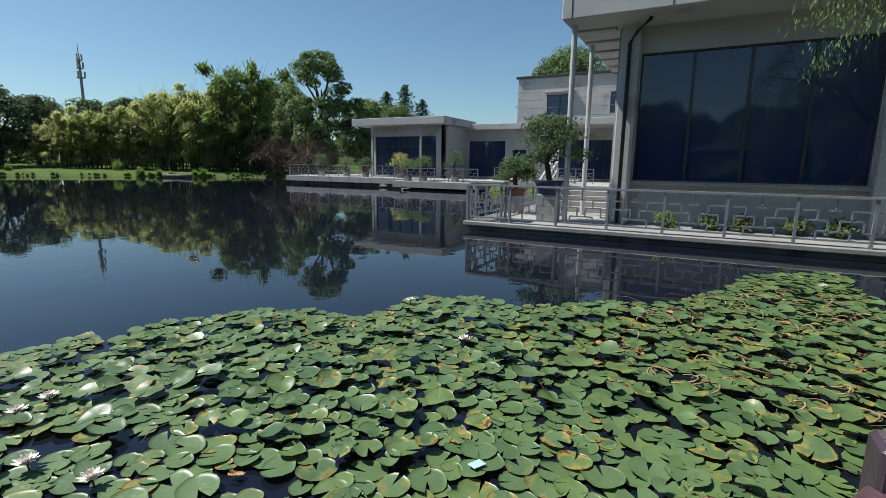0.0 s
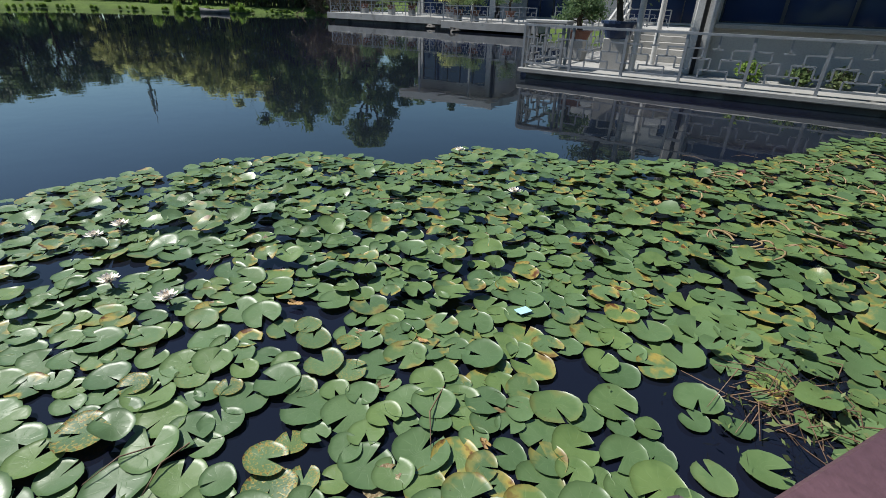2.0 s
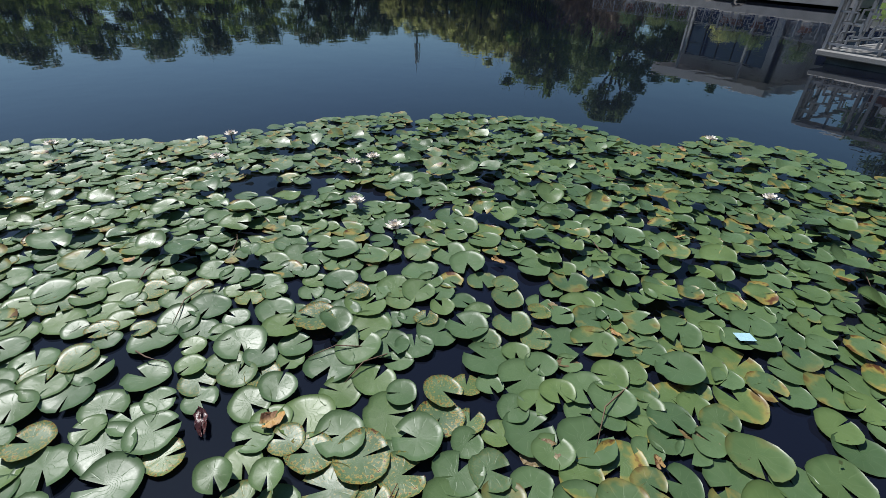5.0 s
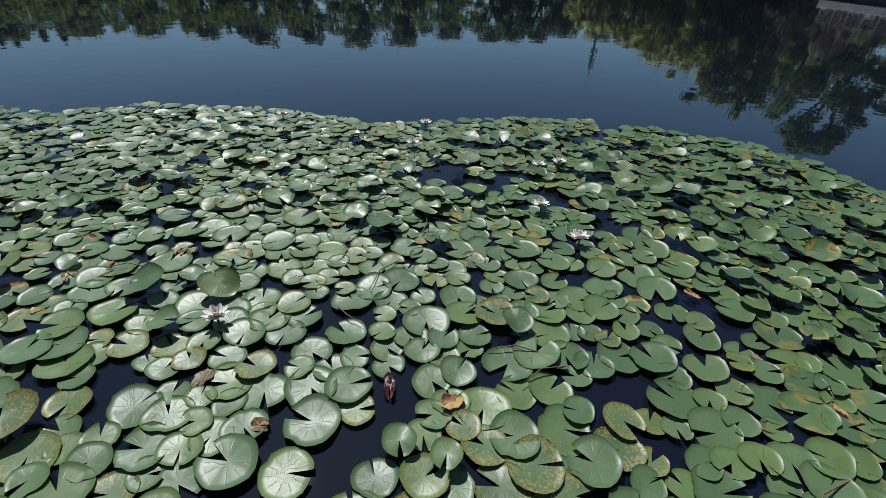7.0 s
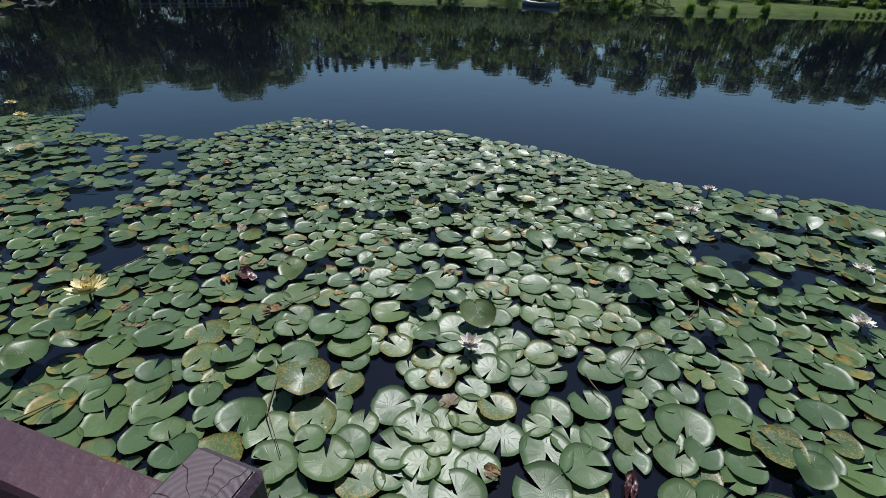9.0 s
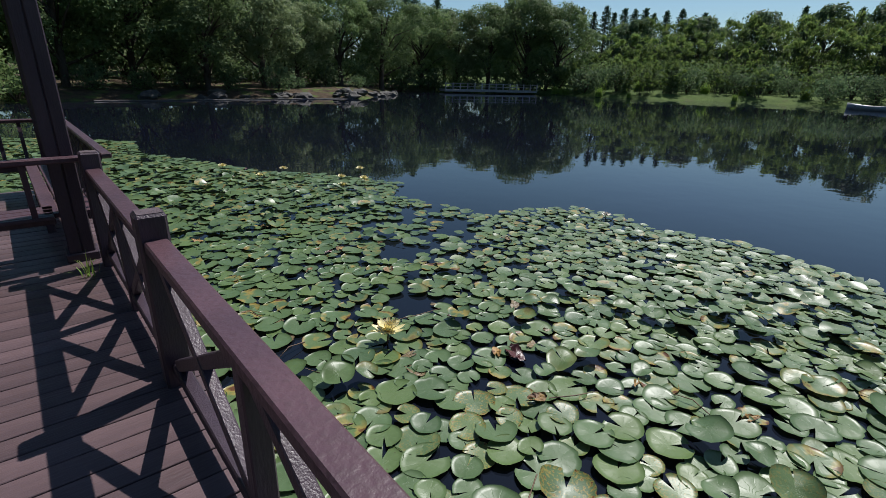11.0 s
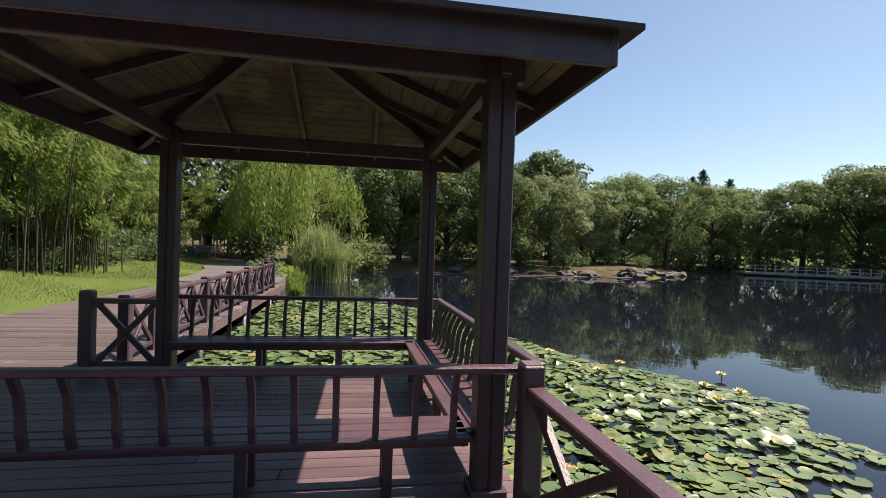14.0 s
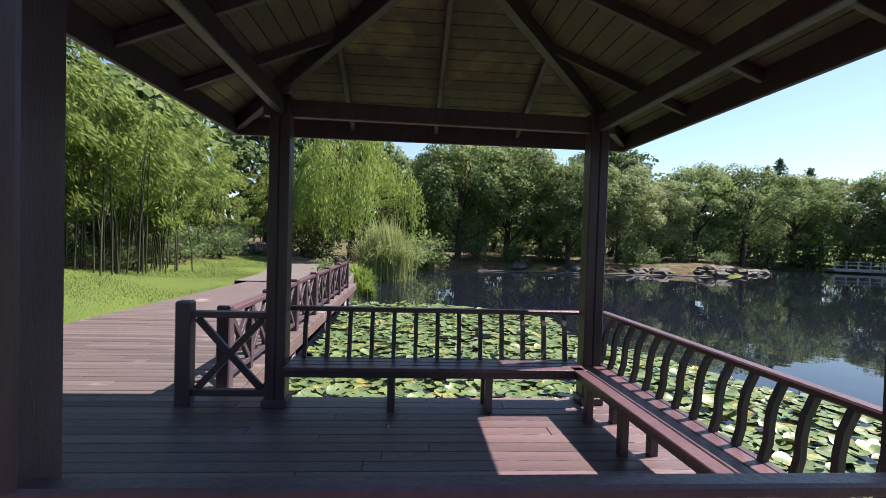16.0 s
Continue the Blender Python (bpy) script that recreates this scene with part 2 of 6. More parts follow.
M_GRASS = lawn_mat()
M_BARK = surface("tree_bark", (0.095, 0.075, 0.055), (0.055, 0.045, 0.036), 4.0, 30.0, 0.9, 0.8, (2, 2, 0.6), bump_dist=0.03, spec=0.1)
M_CULM = surface("bamboo_culm", (0.050, 0.058, 0.026), (0.032, 0.036, 0.020), 3.0, 30.0, 0.5, 0.1)
M_STONE = surface("shore_rock", (0.10, 0.092, 0.083), (0.055, 0.052, 0.05), 1.6, 14.0, 0.85, 0.7, None, (0.07, 0.08, 0.05), 0.58, bump_dist=0.04)
L_BROAD = leaf_mat("broadleaf_foliage", (0.145, 0.215, 0.078), (0.092, 0.150, 0.060), (0.200, 0.265, 0.105))
L_DARK = leaf_mat("dark_evergreen_foliage", (0.098, 0.155, 0.072), (0.066, 0.115, 0.060), (0.150, 0.205, 0.090))
L_OLIVE = leaf_mat("olive_foliage", (0.185, 0.235, 0.105), (0.125, 0.180, 0.082), (0.245, 0.290, 0.140))
L_BAMBOO = leaf_mat("bamboo_foliage", (0.145, 0.220, 0.058), (0.085, 0.145, 0.044), (0.250, 0.320, 0.088), through_light=0.6)
L_YELLOW = leaf_mat("yellowing_bamboo_foliage", (0.350, 0.375, 0.140), (0.275, 0.330, 0.115), (0.420, 0.420, 0.180), through_light=0.8)
L_WILLOW = leaf_mat("willow_foliage", (0.208, 0.293, 0.072), (0.142, 0.226, 0.056), (0.282, 0.358, 0.104), through_light=0.45)
L_PINE = leaf_mat("conifer_foliage", (0.066, 0.120, 0.072), (0.048, 0.092, 0.060), (0.096, 0.155, 0.084))
L_REED = leaf_mat("reed_grass_foliage", (0.220, 0.280, 0.105), (0.165, 0.235, 0.078), (0.330, 0.370, 0.180), through_light=0.4)
L_BARE = leaf_mat("twig_brown", (0.160, 0.113, 0.085), (0.113, 0.085, 0.072), (0.189, 0.142, 0.094), through_light=0.0)
L_LAWN = leaf_mat("lawn_blades", (0.115, 0.160, 0.042), (0.080, 0.118, 0.034), (0.150, 0.180, 0.060), through_light=0.3)
L_SHORE = leaf_mat("shore_plants_foliage", (0.189, 0.302, 0.056), (0.133, 0.246, 0.046), (0.282, 0.377, 0.085), through_light=0.4)


def end_grain_mat():
    """Sawn post top: growth rings, radial cracks, grey weathering."""
    m, nt, p = base_mat("weathered_end_grain")
    tc = nt.nodes.new("ShaderNodeTexCoord")
    mp = nt.nodes.new("ShaderNodeMapping")
    mp.inputs["Location"].default_value = (0.03, 0.02, 0)
    nt.links.new(tc.outputs["Object"], mp.inputs[0])
    w = nt.nodes.new("ShaderNodeTexWave")
    w.wave_type, w.rings_direction = "RINGS", "Z"
    w.inputs["Scale"].default_value, w.inputs["Distortion"].default_value, w.inputs["Detail"].default_value = 30.0, 4.5, 4.0
    nt.links.new(mp.outputs[0], w.inputs["Vector"])
    sep = nt.nodes.new("ShaderNodeSeparateXYZ")
    nt.links.new(mp.outputs[0], sep.inputs[0])
    ang = math_node(nt, "ARCTAN2", sep.outputs[1], sep.outputs[0])
    crack = math_node(nt, "ABSOLUTE", math_node(nt, "SINE", math_node(nt, "ADD", math_node(nt, "MULTIPLY", ang, 5.5), math_node(nt, "MULTIPLY", noise_out(nt, 30.0, 3), 2.5))))
    crack = span(nt, crack, 0.09, 0.0)
    col = ramp_mix(nt, w.outputs["Fac"], (0.085, 0.060, 0.068), (0.115, 0.085, 0.093))
    col = ramp_mix(nt, math_node(nt, "MULTIPLY", span(nt, noise_out(nt, 14.0, 5), 0.4, 0.7), 0.5), col, (0.060, 0.038, 0.046))
    col = ramp_mix(nt, crack, col, (0.012, 0.008, 0.009))
    nt.links.new(col, p.inputs["Base Color"])
    p.inputs["Roughness"].default_value = 0.6
    b = nt.nodes.new("ShaderNodeBump")
    b.inputs["Strength"].default_value, b.inputs["Distance"].default_value = 0.5, 0.003
    nt.links.new(math_node(nt, "SUBTRACT", math_node(nt, "MULTIPLY", w.outputs["Fac"], 0.3), crack), b.inputs["Height"])
    nt.links.new(b.outputs[0], p.inputs["Normal"])
    return m


M_END = end_grain_mat()


# ---- mesh helpers ----
def link_mesh(name, bm, material, parent=None, label=""):
    me = bpy.data.meshes.new(name)
    bm.normal_update()
    bm.to_mesh(me)
    bm.free()
    me.materials.append(material)
    ob = new(name, me)
    if parent is not None:
        ob.parent = parent
    if label:
        ob["label"] = label
    return ob


def part(name, bm, material, parent, label=""):
    return link_mesh(name, bm, material, parent, label)


def mesh_from(name, verts, faces, material, parent=None, label="", uv=None, smooth=False):
    me = bpy.data.meshes.new(name)
    me.from_pydata([tuple(v) for v in verts], [], [tuple(f) for f in faces])
    if uv is not None:
        layer = me.uv_layers.new(name="UVMap")
        idx = np.zeros(len(me.loops), dtype=np.int32)
        me.loops.foreach_get("vertex_index", idx)
        layer.data.foreach_set("uv", np.asarray(uv, dtype=np.float32)[idx].ravel())
    me.materials.append(material)
    if smooth:
        me.polygons.foreach_set("use_smooth", np.ones(len(me.polygons), dtype=bool))
    me.update()
    ob = new(name, me)
    if parent is not None:
        ob.parent = parent
    if label:
        ob["label"] = label
    return ob


def empty(name, x, y, z=0.0, rz=0.0):
    ob = new(name)
    ob.matrix_world = pose(x, y, z, 0, 0, rz)
    return ob


def box(bm, c, s, bevel=0.0, m=None):
    """A box at centre c with sides s, its edges worn by bevel."""
    mat = (m or Matrix.Identity(4)) @ Matrix.Translation(c) @ Matrix.Diagonal((*s, 1))
    if bevel <= 0:
        bmesh.ops.create_cube(bm, size=1.0, matrix=mat)
        return bm
    tmp = bmesh.new()
    bmesh.ops.create_cube(tmp, size=1.0, matrix=Matrix.Diagonal((*s, 1)))
    bmesh.ops.bevel(tmp, geom=list(tmp.edges), offset=bevel, segments=1, affect="EDGES")
    tmp.transform((m or Matrix.Identity(4)) @ Matrix.Translation(c))
    vs = [bm.verts.new(v.co) for v in tmp.verts]
    tmp.verts.index_update()
    for f in tmp.faces:
        bm.faces.new([vs[v.index] for v in f.verts])
    tmp.free()
    return bm


def beam(bm, a, b, w, h, bevel=0.006, up=(0, 0, 1)):
    """A squared timber from a to b, w wide and h high."""
    a, b = Vector(a), Vector(b)
    d = b - a
    x = d.normalized()
    y = Vector(up).cross(x).normalized()
    z = x.cross(y)
    m = Matrix((x, y, z)).transposed().to_4x4()
    m.translation = (a + b) / 2
    return box(bm, (0, 0, 0), (d.length, w, h), bevel, m)


def tube(verts, faces, pts, radii, sides=6):
    """Adds a tapered round limb through pts to the lists."""
    base = len(verts)
    pts = [Vector(p) for p in pts]
    for i, p in enumerate(pts):
        d = (pts[min(i + 1, len(pts) - 1)] - pts[max(i - 1, 0)]).normalized()
        x = d.orthogonal().normalized()
        y = d.cross(x)
        for k in range(sides):
            a = 2 * math.pi * k / sides
            verts.append(p + (x * math.cos(a) + y * math.sin(a)) * radii[i])
    for i in range(len(pts) - 1):
        for k in range(sides):
            k2 = (k + 1) % sides
            faces.append((base + i * sides + k, base + i * sides + k2, base + (i + 1) * sides + k2, base + (i + 1) * sides + k))
    faces.append(tuple(base + (len(pts) - 1) * sides + k for k in range(sides)))
    return verts, faces


def leaves_mesh(name, centres, size, material, parent, aspect=0.45, droop=0.0, rs=None, directions=None, normals=None):
    """Many small pointed leaves, each a folded diamond of four corners."""
    rs = rs or rng
    n = len(centres)
    c = np.asarray(centres)
    d = rs.normal(size=(n, 3)) if directions is None else np.asarray(directions) + rs.normal(size=(n, 3)) * 0.35
    d[:, 2] -= droop
    d /= np.linalg.norm(d, axis=1)[:, None]
    s = rs.normal(size=(n, 3))
    if normals is not None:
        nn = np.asarray(normals) + rs.normal(size=(n, 3)) * 0.45
        d -= (d * nn).sum(1)[:, None] * nn / (nn * nn).sum(1)[:, None]
        d /= np.linalg.norm(d, axis=1)[:, None]
        s = np.cross(nn, d)
    s -= (s * d).sum(1)[:, None] * d
    s /= np.linalg.norm(s, axis=1)[:, None]
    ln = size * rs.uniform(0.6, 1.4, n)[:, None]
    v = np.empty((n, 4, 3))
    v[:, 0] = c - d * ln * 0.5
    v[:, 1] = c + s * ln * aspect * 0.5
    v[:, 2] = c + d * ln * 0.5
    v[:, 3] = c - s * ln * aspect * 0.5
    me = bpy.data.meshes.new(name)
    me.vertices.add(n * 4)
    me.vertices.foreach_set("co", v.ravel())
    me.loops.add(n * 4)
    me.loops.foreach_set("vertex_index", np.arange(n * 4, dtype=np.int32))
    me.polygons.add(n)
    me.polygons.foreach_set("loop_start", np.arange(0, n * 4, 4, dtype=np.int32))
    me.materials.append(material)
    me.update(calc_edges=True)
    me.validate()
    ob = new(name, me)
    ob.parent = parent
    return ob


# ---- plants ----
def broad_tree(name, height, radius, leaf, material, seed, leaves=7000, clumps=70, low=0.22, label="", category="tree"):
    """A broadleaf tree: tapered trunk, limbs, and an uneven crown of leaf clumps with gaps."""
    rs = np.random.RandomState(seed)
    root = empty(name, 0, 0, 0)
    v, f = [], []
    lean = rs.uniform(-0.04, 0.04, 2) * height
    tr = height * 0.024 + 0.04
    top = height * 0.72
    tube(v, f, [(lean[0] * t, lean[1] * t, top * t - 0.15) for t in (0, 0.03, 0.25, 0.5, 0.75, 1)], [tr * 1.5, tr * 1.1, tr, tr * 0.8, tr * 0.5, tr * 0.2], 7)
    cc = []
    for k in range(clumps):
        u = rs.uniform(0, 1)
        z = height * (low + (1 - low) * u ** 0.8)
        prof = math.sin(math.pi * min(0.97, 0.14 + 0.86 * u)) ** 0.55
        a = rs.uniform(0, 2 * math.pi)
        wob = 0.82 + 0.25 * math.sin(a * 2 + seed) + 0.16 * math.sin(a * 3 + u * 5 + seed * 1.7)
        r = radius * prof * wob * rs.uniform(0.45, 1.0) ** 0.5
        p = np.array([math.cos(a) * r, math.sin(a) * r, z * rs.uniform(0.94, 1.03)])
        cc.append((p, radius * rs.uniform(0.17, 0.31)))
        if k % 4 == 0:
            s = max(0.15, min(0.9, z / height - 0.2))
            o = np.array([lean[0] * s, lean[1] * s, top * s])
            mid = (o + p) / 2 + rs.normal(size=3) * radius * 0.08 + np.array([0, 0, 0.1 * radius])
            tube(v, f, [o, mid, p], [tr * 0.45, tr * 0.25, tr * 0.06], 5)
    mesh_from("trunk", v, f, M_BARK, root, smooth=True)
    pts, dirs = [], []
    for p, r in cc:
        n = int(leaves / clumps)
        q = rs.normal(size=(n, 3))
        q /= np.linalg.norm(q, axis=1)[:, None]
        q[:, 2] = np.where((q[:, 2] < 0) & (rs.rand(n) < 0.6), -q[:, 2], q[:, 2])
        rr = rs.uniform(0.35, 1.0, n)[:, None] ** 0.4
        pts.append(p + q * rr * r * np.array([1.1, 1.1, 0.85]))
        dirs.append(q + np.array([0, 0, 0.35]))
    leaves_mesh("crown", np.concatenate(pts), leaf, material, root, 0.62, 0.0, rs, None, np.concatenate(dirs))
    return tagged(root, label or "broad green leafy tree on the pond bank", category)


def conifer(name, height, radius, material, seed, label, leaves=3600):
    rs = np.random.RandomState(seed)
    root = empty(name, 0, 0, 0)
    v, f = [], []
    tr = height * 0.016 + 0.04
    tube(v, f, [(0, 0, -0.1), (0, 0, height * 0.5), (0, 0, height * 0.99)], [tr, tr * 0.6, tr * 0.1], 6)
    pts, dirs = [], []
    for k in range(120):
        u = (k + rs.uniform()) / 120
        z = height * (0.15 + 0.83 * u)
        ln = radius * (1 - u) ** 0.8 * rs.uniform(0.45, 1.2) + 0.12
        a = k * 2.4 + rs.uniform(-0.3, 0.3)
        tip = np.array([math.cos(a) * ln, math.sin(a) * ln, z - ln * 0.12 + ln * 0.15 * rs.uniform()])
        if k % 2 == 0:
            tube(v, f, [(0, 0, z), tip], [tr * 0.25, 0.01], 4)
        n = leaves // 120
        t = rs.uniform(0.15, 1.0, n)[:, None]
        pts.append(np.array([0, 0, z]) * (1 - t) + tip * t + rs.normal(size=(n, 3)) * (0.05 + 0.15 * ln))
        dirs.append(np.tile(tip - np.array([0, 0, z]), (n, 1)) / max(ln, 0.2))
    mesh_from("trunk", v, f, M_BARK, root, smooth=True)
    leaves_mesh("crown", np.concatenate(pts), height * 0.024, material, root, 0.45, 0.0, rs, np.concatenate(dirs))
    return tagged(root, label, "tree")


def willow(name, height, radius, seed, label, strands=420, per=26, leaf=0.17, material=None, clear=0.08):
    """A weeping willow: limbs arch over and leafy strands hang from them."""
    rs = np.random.RandomState(seed)
    root = empty(name, 0, 0, 0)
    v, f = [], []
    tr = height * 0.03
    tube(v, f, [(0, 0, -0.2), (0.1, 0, height * 0.2), (-0.1, 0.1, height * 0.45)], [tr * 1.4, tr, tr * 0.8], 8)
    pts, dirs = [], []
    bunches = [(rs.uniform(0, 6.283), radius * math.sqrt(rs.uniform(0.03, 1.0)), rs.uniform(0.74, 1.06), rs.uniform(0.55, 1.3)) for _ in range(46)]
    for k in range(strands):
        a, r, lift, drop = bunches[rs.randint(46)]
        a = a + rs.normal() * 0.42 / max(r, 0.5)
        r = abs(r + rs.normal() * 0.40) * (0.88 + 0.16 * math.sin(3 * a + seed))
        zt = height * max(0.3, 1.0 - 0.42 * (r / radius) ** 2) * lift * rs.uniform(0.93, 1.02)
        ln = drop * rs.uniform(0.2, 0.55) * height * (0.5 + 0.5 * r / radius)
        ln = max(0.4, min(ln, zt - height * (clear + 0.18 * rs.uniform(0, 1))))
        top = np.array([math.cos(a) * r, math.sin(a) * r, zt])
        if k % 14 == 0:
            tube(v, f, [(-0.1, 0.1, height * 0.42), top * np.array([0.5, 0.5, 0.92]), top], [tr * 0.4, tr * 0.22, 0.015], 5)
        t = rs.uniform(0, 1, per)[:, None]
        sway = np.array([math.cos(a), math.sin(a), 0]) * 0.25
        pts.append(top + sway * t - np.array([0, 0, 1]) * t * ln + rs.normal(size=(per, 3)) * np.array([0.12, 0.12, 0.08]) * (height / 7))
        dirs.append(np.tile(np.array([0, 0, -1.0]), (per, 1)))
    mesh_from("trunk", v, f, M_BARK, root, smooth=True)
    leaves_mesh("crown", np.concatenate(pts), leaf, material or L_WILLOW, root, 0.28, 0.2, rs, np.concatenate(dirs))
    return tagged(root, label, "willow tree")


def bamboo_clump(name, height, spread, culms, seed, material, label, leaves=5200, leaf=0.28, low=0.2, wide=0.13):
    """A clump of arching bamboo culms with leafy upper parts."""
    rs = np.random.RandomState(seed)
    root = empty(name, 0, 0, 0)
    v, f = [], []
    pts, dirs = [], []
    for k in range(culms):
        b = rs.uniform(-spread, spread, 2)
        a = rs.uniform(0, 2 * math.pi)
        out = rs.uniform(0.10, 0.62) * height * 0.5
        h = height * rs.uniform(0.7, 1.0)
        cv = []
        for t in (0, 0.25, 0.5, 0.75, 0.9, 1.0):
            cv.append((b[0] + math.cos(a) * out * t ** 2.2, b[1] + math.sin(a) * out * t ** 2.2, h * (t - 0.10 * t ** 4) - 0.1))
        tube(v, f, cv, [0.030, 0.028, 0.020, 0.010, 0.005, 0.002], 5)
        per = 100
        m_ = max(1, leaves // culms // per)
        t = low + (1 - low) * rs.uniform(0, 1, m_) ** 0.8
        cx = np.array(cv)
        ts = np.array([0, 0.25, 0.5, 0.75, 0.9, 1.0])
        line = np.stack([np.interp(t, ts, cx[:, i]) for i in range(3)], 1)
        ang = rs.uniform(0, 6.283, m_)
        reach = rs.uniform(0.3, 1.0, m_) ** 0.7 * (0.95 - 0.6 * np.abs(t - 0.55)) * height * wide
        ctr = line + np.stack([np.cos(ang) * reach, np.sin(ang) * reach, reach * 0.35 - reach ** 2 * 0.30], 1)
        sg = 0.028 * height
        pts.append(np.repeat(ctr, per, 0) + rs.normal(size=(m_ * per, 3)) * np.array([sg, sg, sg * 0.7]))
        dirs.append(np.repeat(np.stack([np.cos(ang), np.sin(ang), np.full(m_, -0.5)], 1), per, 0))
    tagged(mesh_from("cane_growth", v, f, M_CULM, root, smooth=True), kind="stuff")
    leaves_mesh("foliage", np.concatenate(pts), leaf, material, root, 0.24, 0.35, rs, np.concatenate(dirs))
    return tagged(root, label, "bamboo")


def reed_clump(name, height, spread, blades, seed, material, label, width=0.022, plume=False, category="grass clump"):
    """Arching grass blades that fan out from one base."""
    rs = np.random.RandomState(seed)
    root = empty(name, 0, 0, 0)
    v, f = [], []
    for k in range(blades):
        a = rs.uniform(0, 2 * math.pi)
        b = rs.normal(size=2) * spread * 0.22
        out = spread * rs.uniform(0.12, 1.15)
        h = height * rs.uniform(0.6, 1.05) * (1.08 - 0.25 * out / spread)
        side = np.array([-math.sin(a), math.cos(a), 0]) * width * rs.uniform(0.7, 1.3)
        prev = None
        for i, t in enumerate((0, 0.35, 0.65, 0.85, 1.0)):
            p = np.array([b[0] + math.cos(a) * out * t ** 1.7, b[1] + math.sin(a) * out * t ** 1.7, h * (1.85 * t - (0.75 + 0.45 * out / spread) * t * t) - 0.05])
            w = side * (1 - 0.9 * t)
            v += [p - w, p + w]
            j = len(v)
            if prev is not None:
                f.append((prev - 2, prev - 1, j - 1, j - 2))
            prev = j
    tagged(mesh_from("tussock", v, f, material, root), kind="stuff")
    return tagged(root, label, category)


def bare_shrub(name, height, spread, seed, label):
    """A leafless thicket: stems that fork and fork again into fine twigs."""
    rs = np.random.RandomState(seed)
    root = empty(name, 0, 0, 0)

    def grow(v, f, p, d, ln, r, depth):
        q = p + d * ln
        mid = (p + q) / 2 + Vector(rs.normal(size=3)) * ln * 0.07
        tube(v, f, [p, mid, q], [r, r * 0.8, r * 0.55], 4)
        if depth:
            for k in range(3):
                grow(v, f, p.lerp(q, rs.uniform(0.5, 1.0)), (d + Vector(rs.normal(size=3)) * 0.55).normalized(), ln * rs.uniform(0.55, 0.85), r * 0.62, depth - 1)

    for k in range(9):
        v, f = [], []
        a = rs.uniform(0, 6.283)
        d = Vector((math.cos(a) * 0.8, math.sin(a) * 0.8, 1.0)).normalized()
        grow(v, f, Vector((rs.normal() * 0.2, rs.normal() * 0.2, -0.1)), d, height * 0.42, 0.10, 4)
        mesh_from("branch", v, f, L_BARE, root)
    return tagged(root, label, "bare shrub")


def bush(name, radius, height, leaf, material, seed, label, leaves=2600):
    rs = np.random.RandomState(seed)
    root = empty(name, 0, 0, 0)
    v, f = [], []
    for k in range(9):
        a = rs.uniform(0, 2 * math.pi)
        r = radius * rs.uniform(0.3, 0.8)
        tube(v, f, [(0, 0, -0.05), (math.cos(a) * r * 0.4, math.sin(a) * r * 0.4, height * 0.4), (math.cos(a) * r, math.sin(a) * r, height * rs.uniform(0.55, 0.95))], [0.03, 0.02, 0.006], 5)
    mesh_from("woody_base", v, f, M_BARK, root, smooth=True)
    cc = rs.normal(size=(26, 3))
    cc /= np.linalg.norm(cc, axis=1)[:, None]
    cc = cc * np.array([radius * 0.72, radius * 0.72, height * 0.4]) * rs.uniform(0.5, 1.05, (26, 1)) + np.array([0, 0, height * 0.5])
    n = leaves // 26
    pts = np.concatenate([c + rs.normal(size=(n, 3)) * np.array([radius, radius, height * 0.7]) * 0.17 for c in cc])
    pts[:, 2] = np.maximum(pts[:, 2], 0.02)
    leaves_mesh("foliage", pts, leaf, material, root, 0.5, 0.0, rs)
    return tagged(root, label, "bush")


def put(src, x, y, z, s=1.0, rz=0.0, stretch=1.0, group="", label=""):
    """A copy of a plant, turned and scaled."""
    ob = copy_thing(src, pose(x, y, z, 0, 0, rz))
    ob.scale = (s, s, s * stretch)
    tagged(ob, label=label, group=group)
    return ob


# ---- terrain, pond ----
POND = [(-1.6, -24.4), (-1.3, -8), (-1.3, 10), (-0.7, 16.5), (1.5, 23.5), (6, 25.2), (14, 24.8), (19.5, 25.5), (22, 23.5), (26, 28),
        (33, 37), (42, 36.5), (48, 31), (47, 23.5), (52, 17), (58, 11), (58.5, -11), (68, -24), (75, -33.5), (63, -45), (51, -52.5),
        (40, -50), (36, -45.5), (24, -43), (17, -41), (9.6, -40), (8.8, -24.2)]
POLY = np.array(POND, dtype=float)


def pond_distance(x, y):
    """Metres from the water's edge; negative within the pond."""
    px, py = np.asarray(x, float), np.asarray(y, float)
    best = np.full(px.shape, 1e9)
    inside = np.zeros(px.shape, dtype=bool)
    for (ax, ay), (bx, by) in zip(POLY, np.roll(POLY, -1, 0)):
        dx, dy = bx - ax, by - ay
        t = np.clip(((px - ax) * dx + (py - ay) * dy) / (dx * dx + dy * dy), 0, 1)
        best = np.minimum(best, np.hypot(px - ax - t * dx, py - ay - t * dy))
        if dy != 0:
            cross = ((ay > py) != (by > py)) & (px < (bx - ax) * (py - ay) / dy + ax)
            inside ^= cross
    return np.where(inside, -best, best)


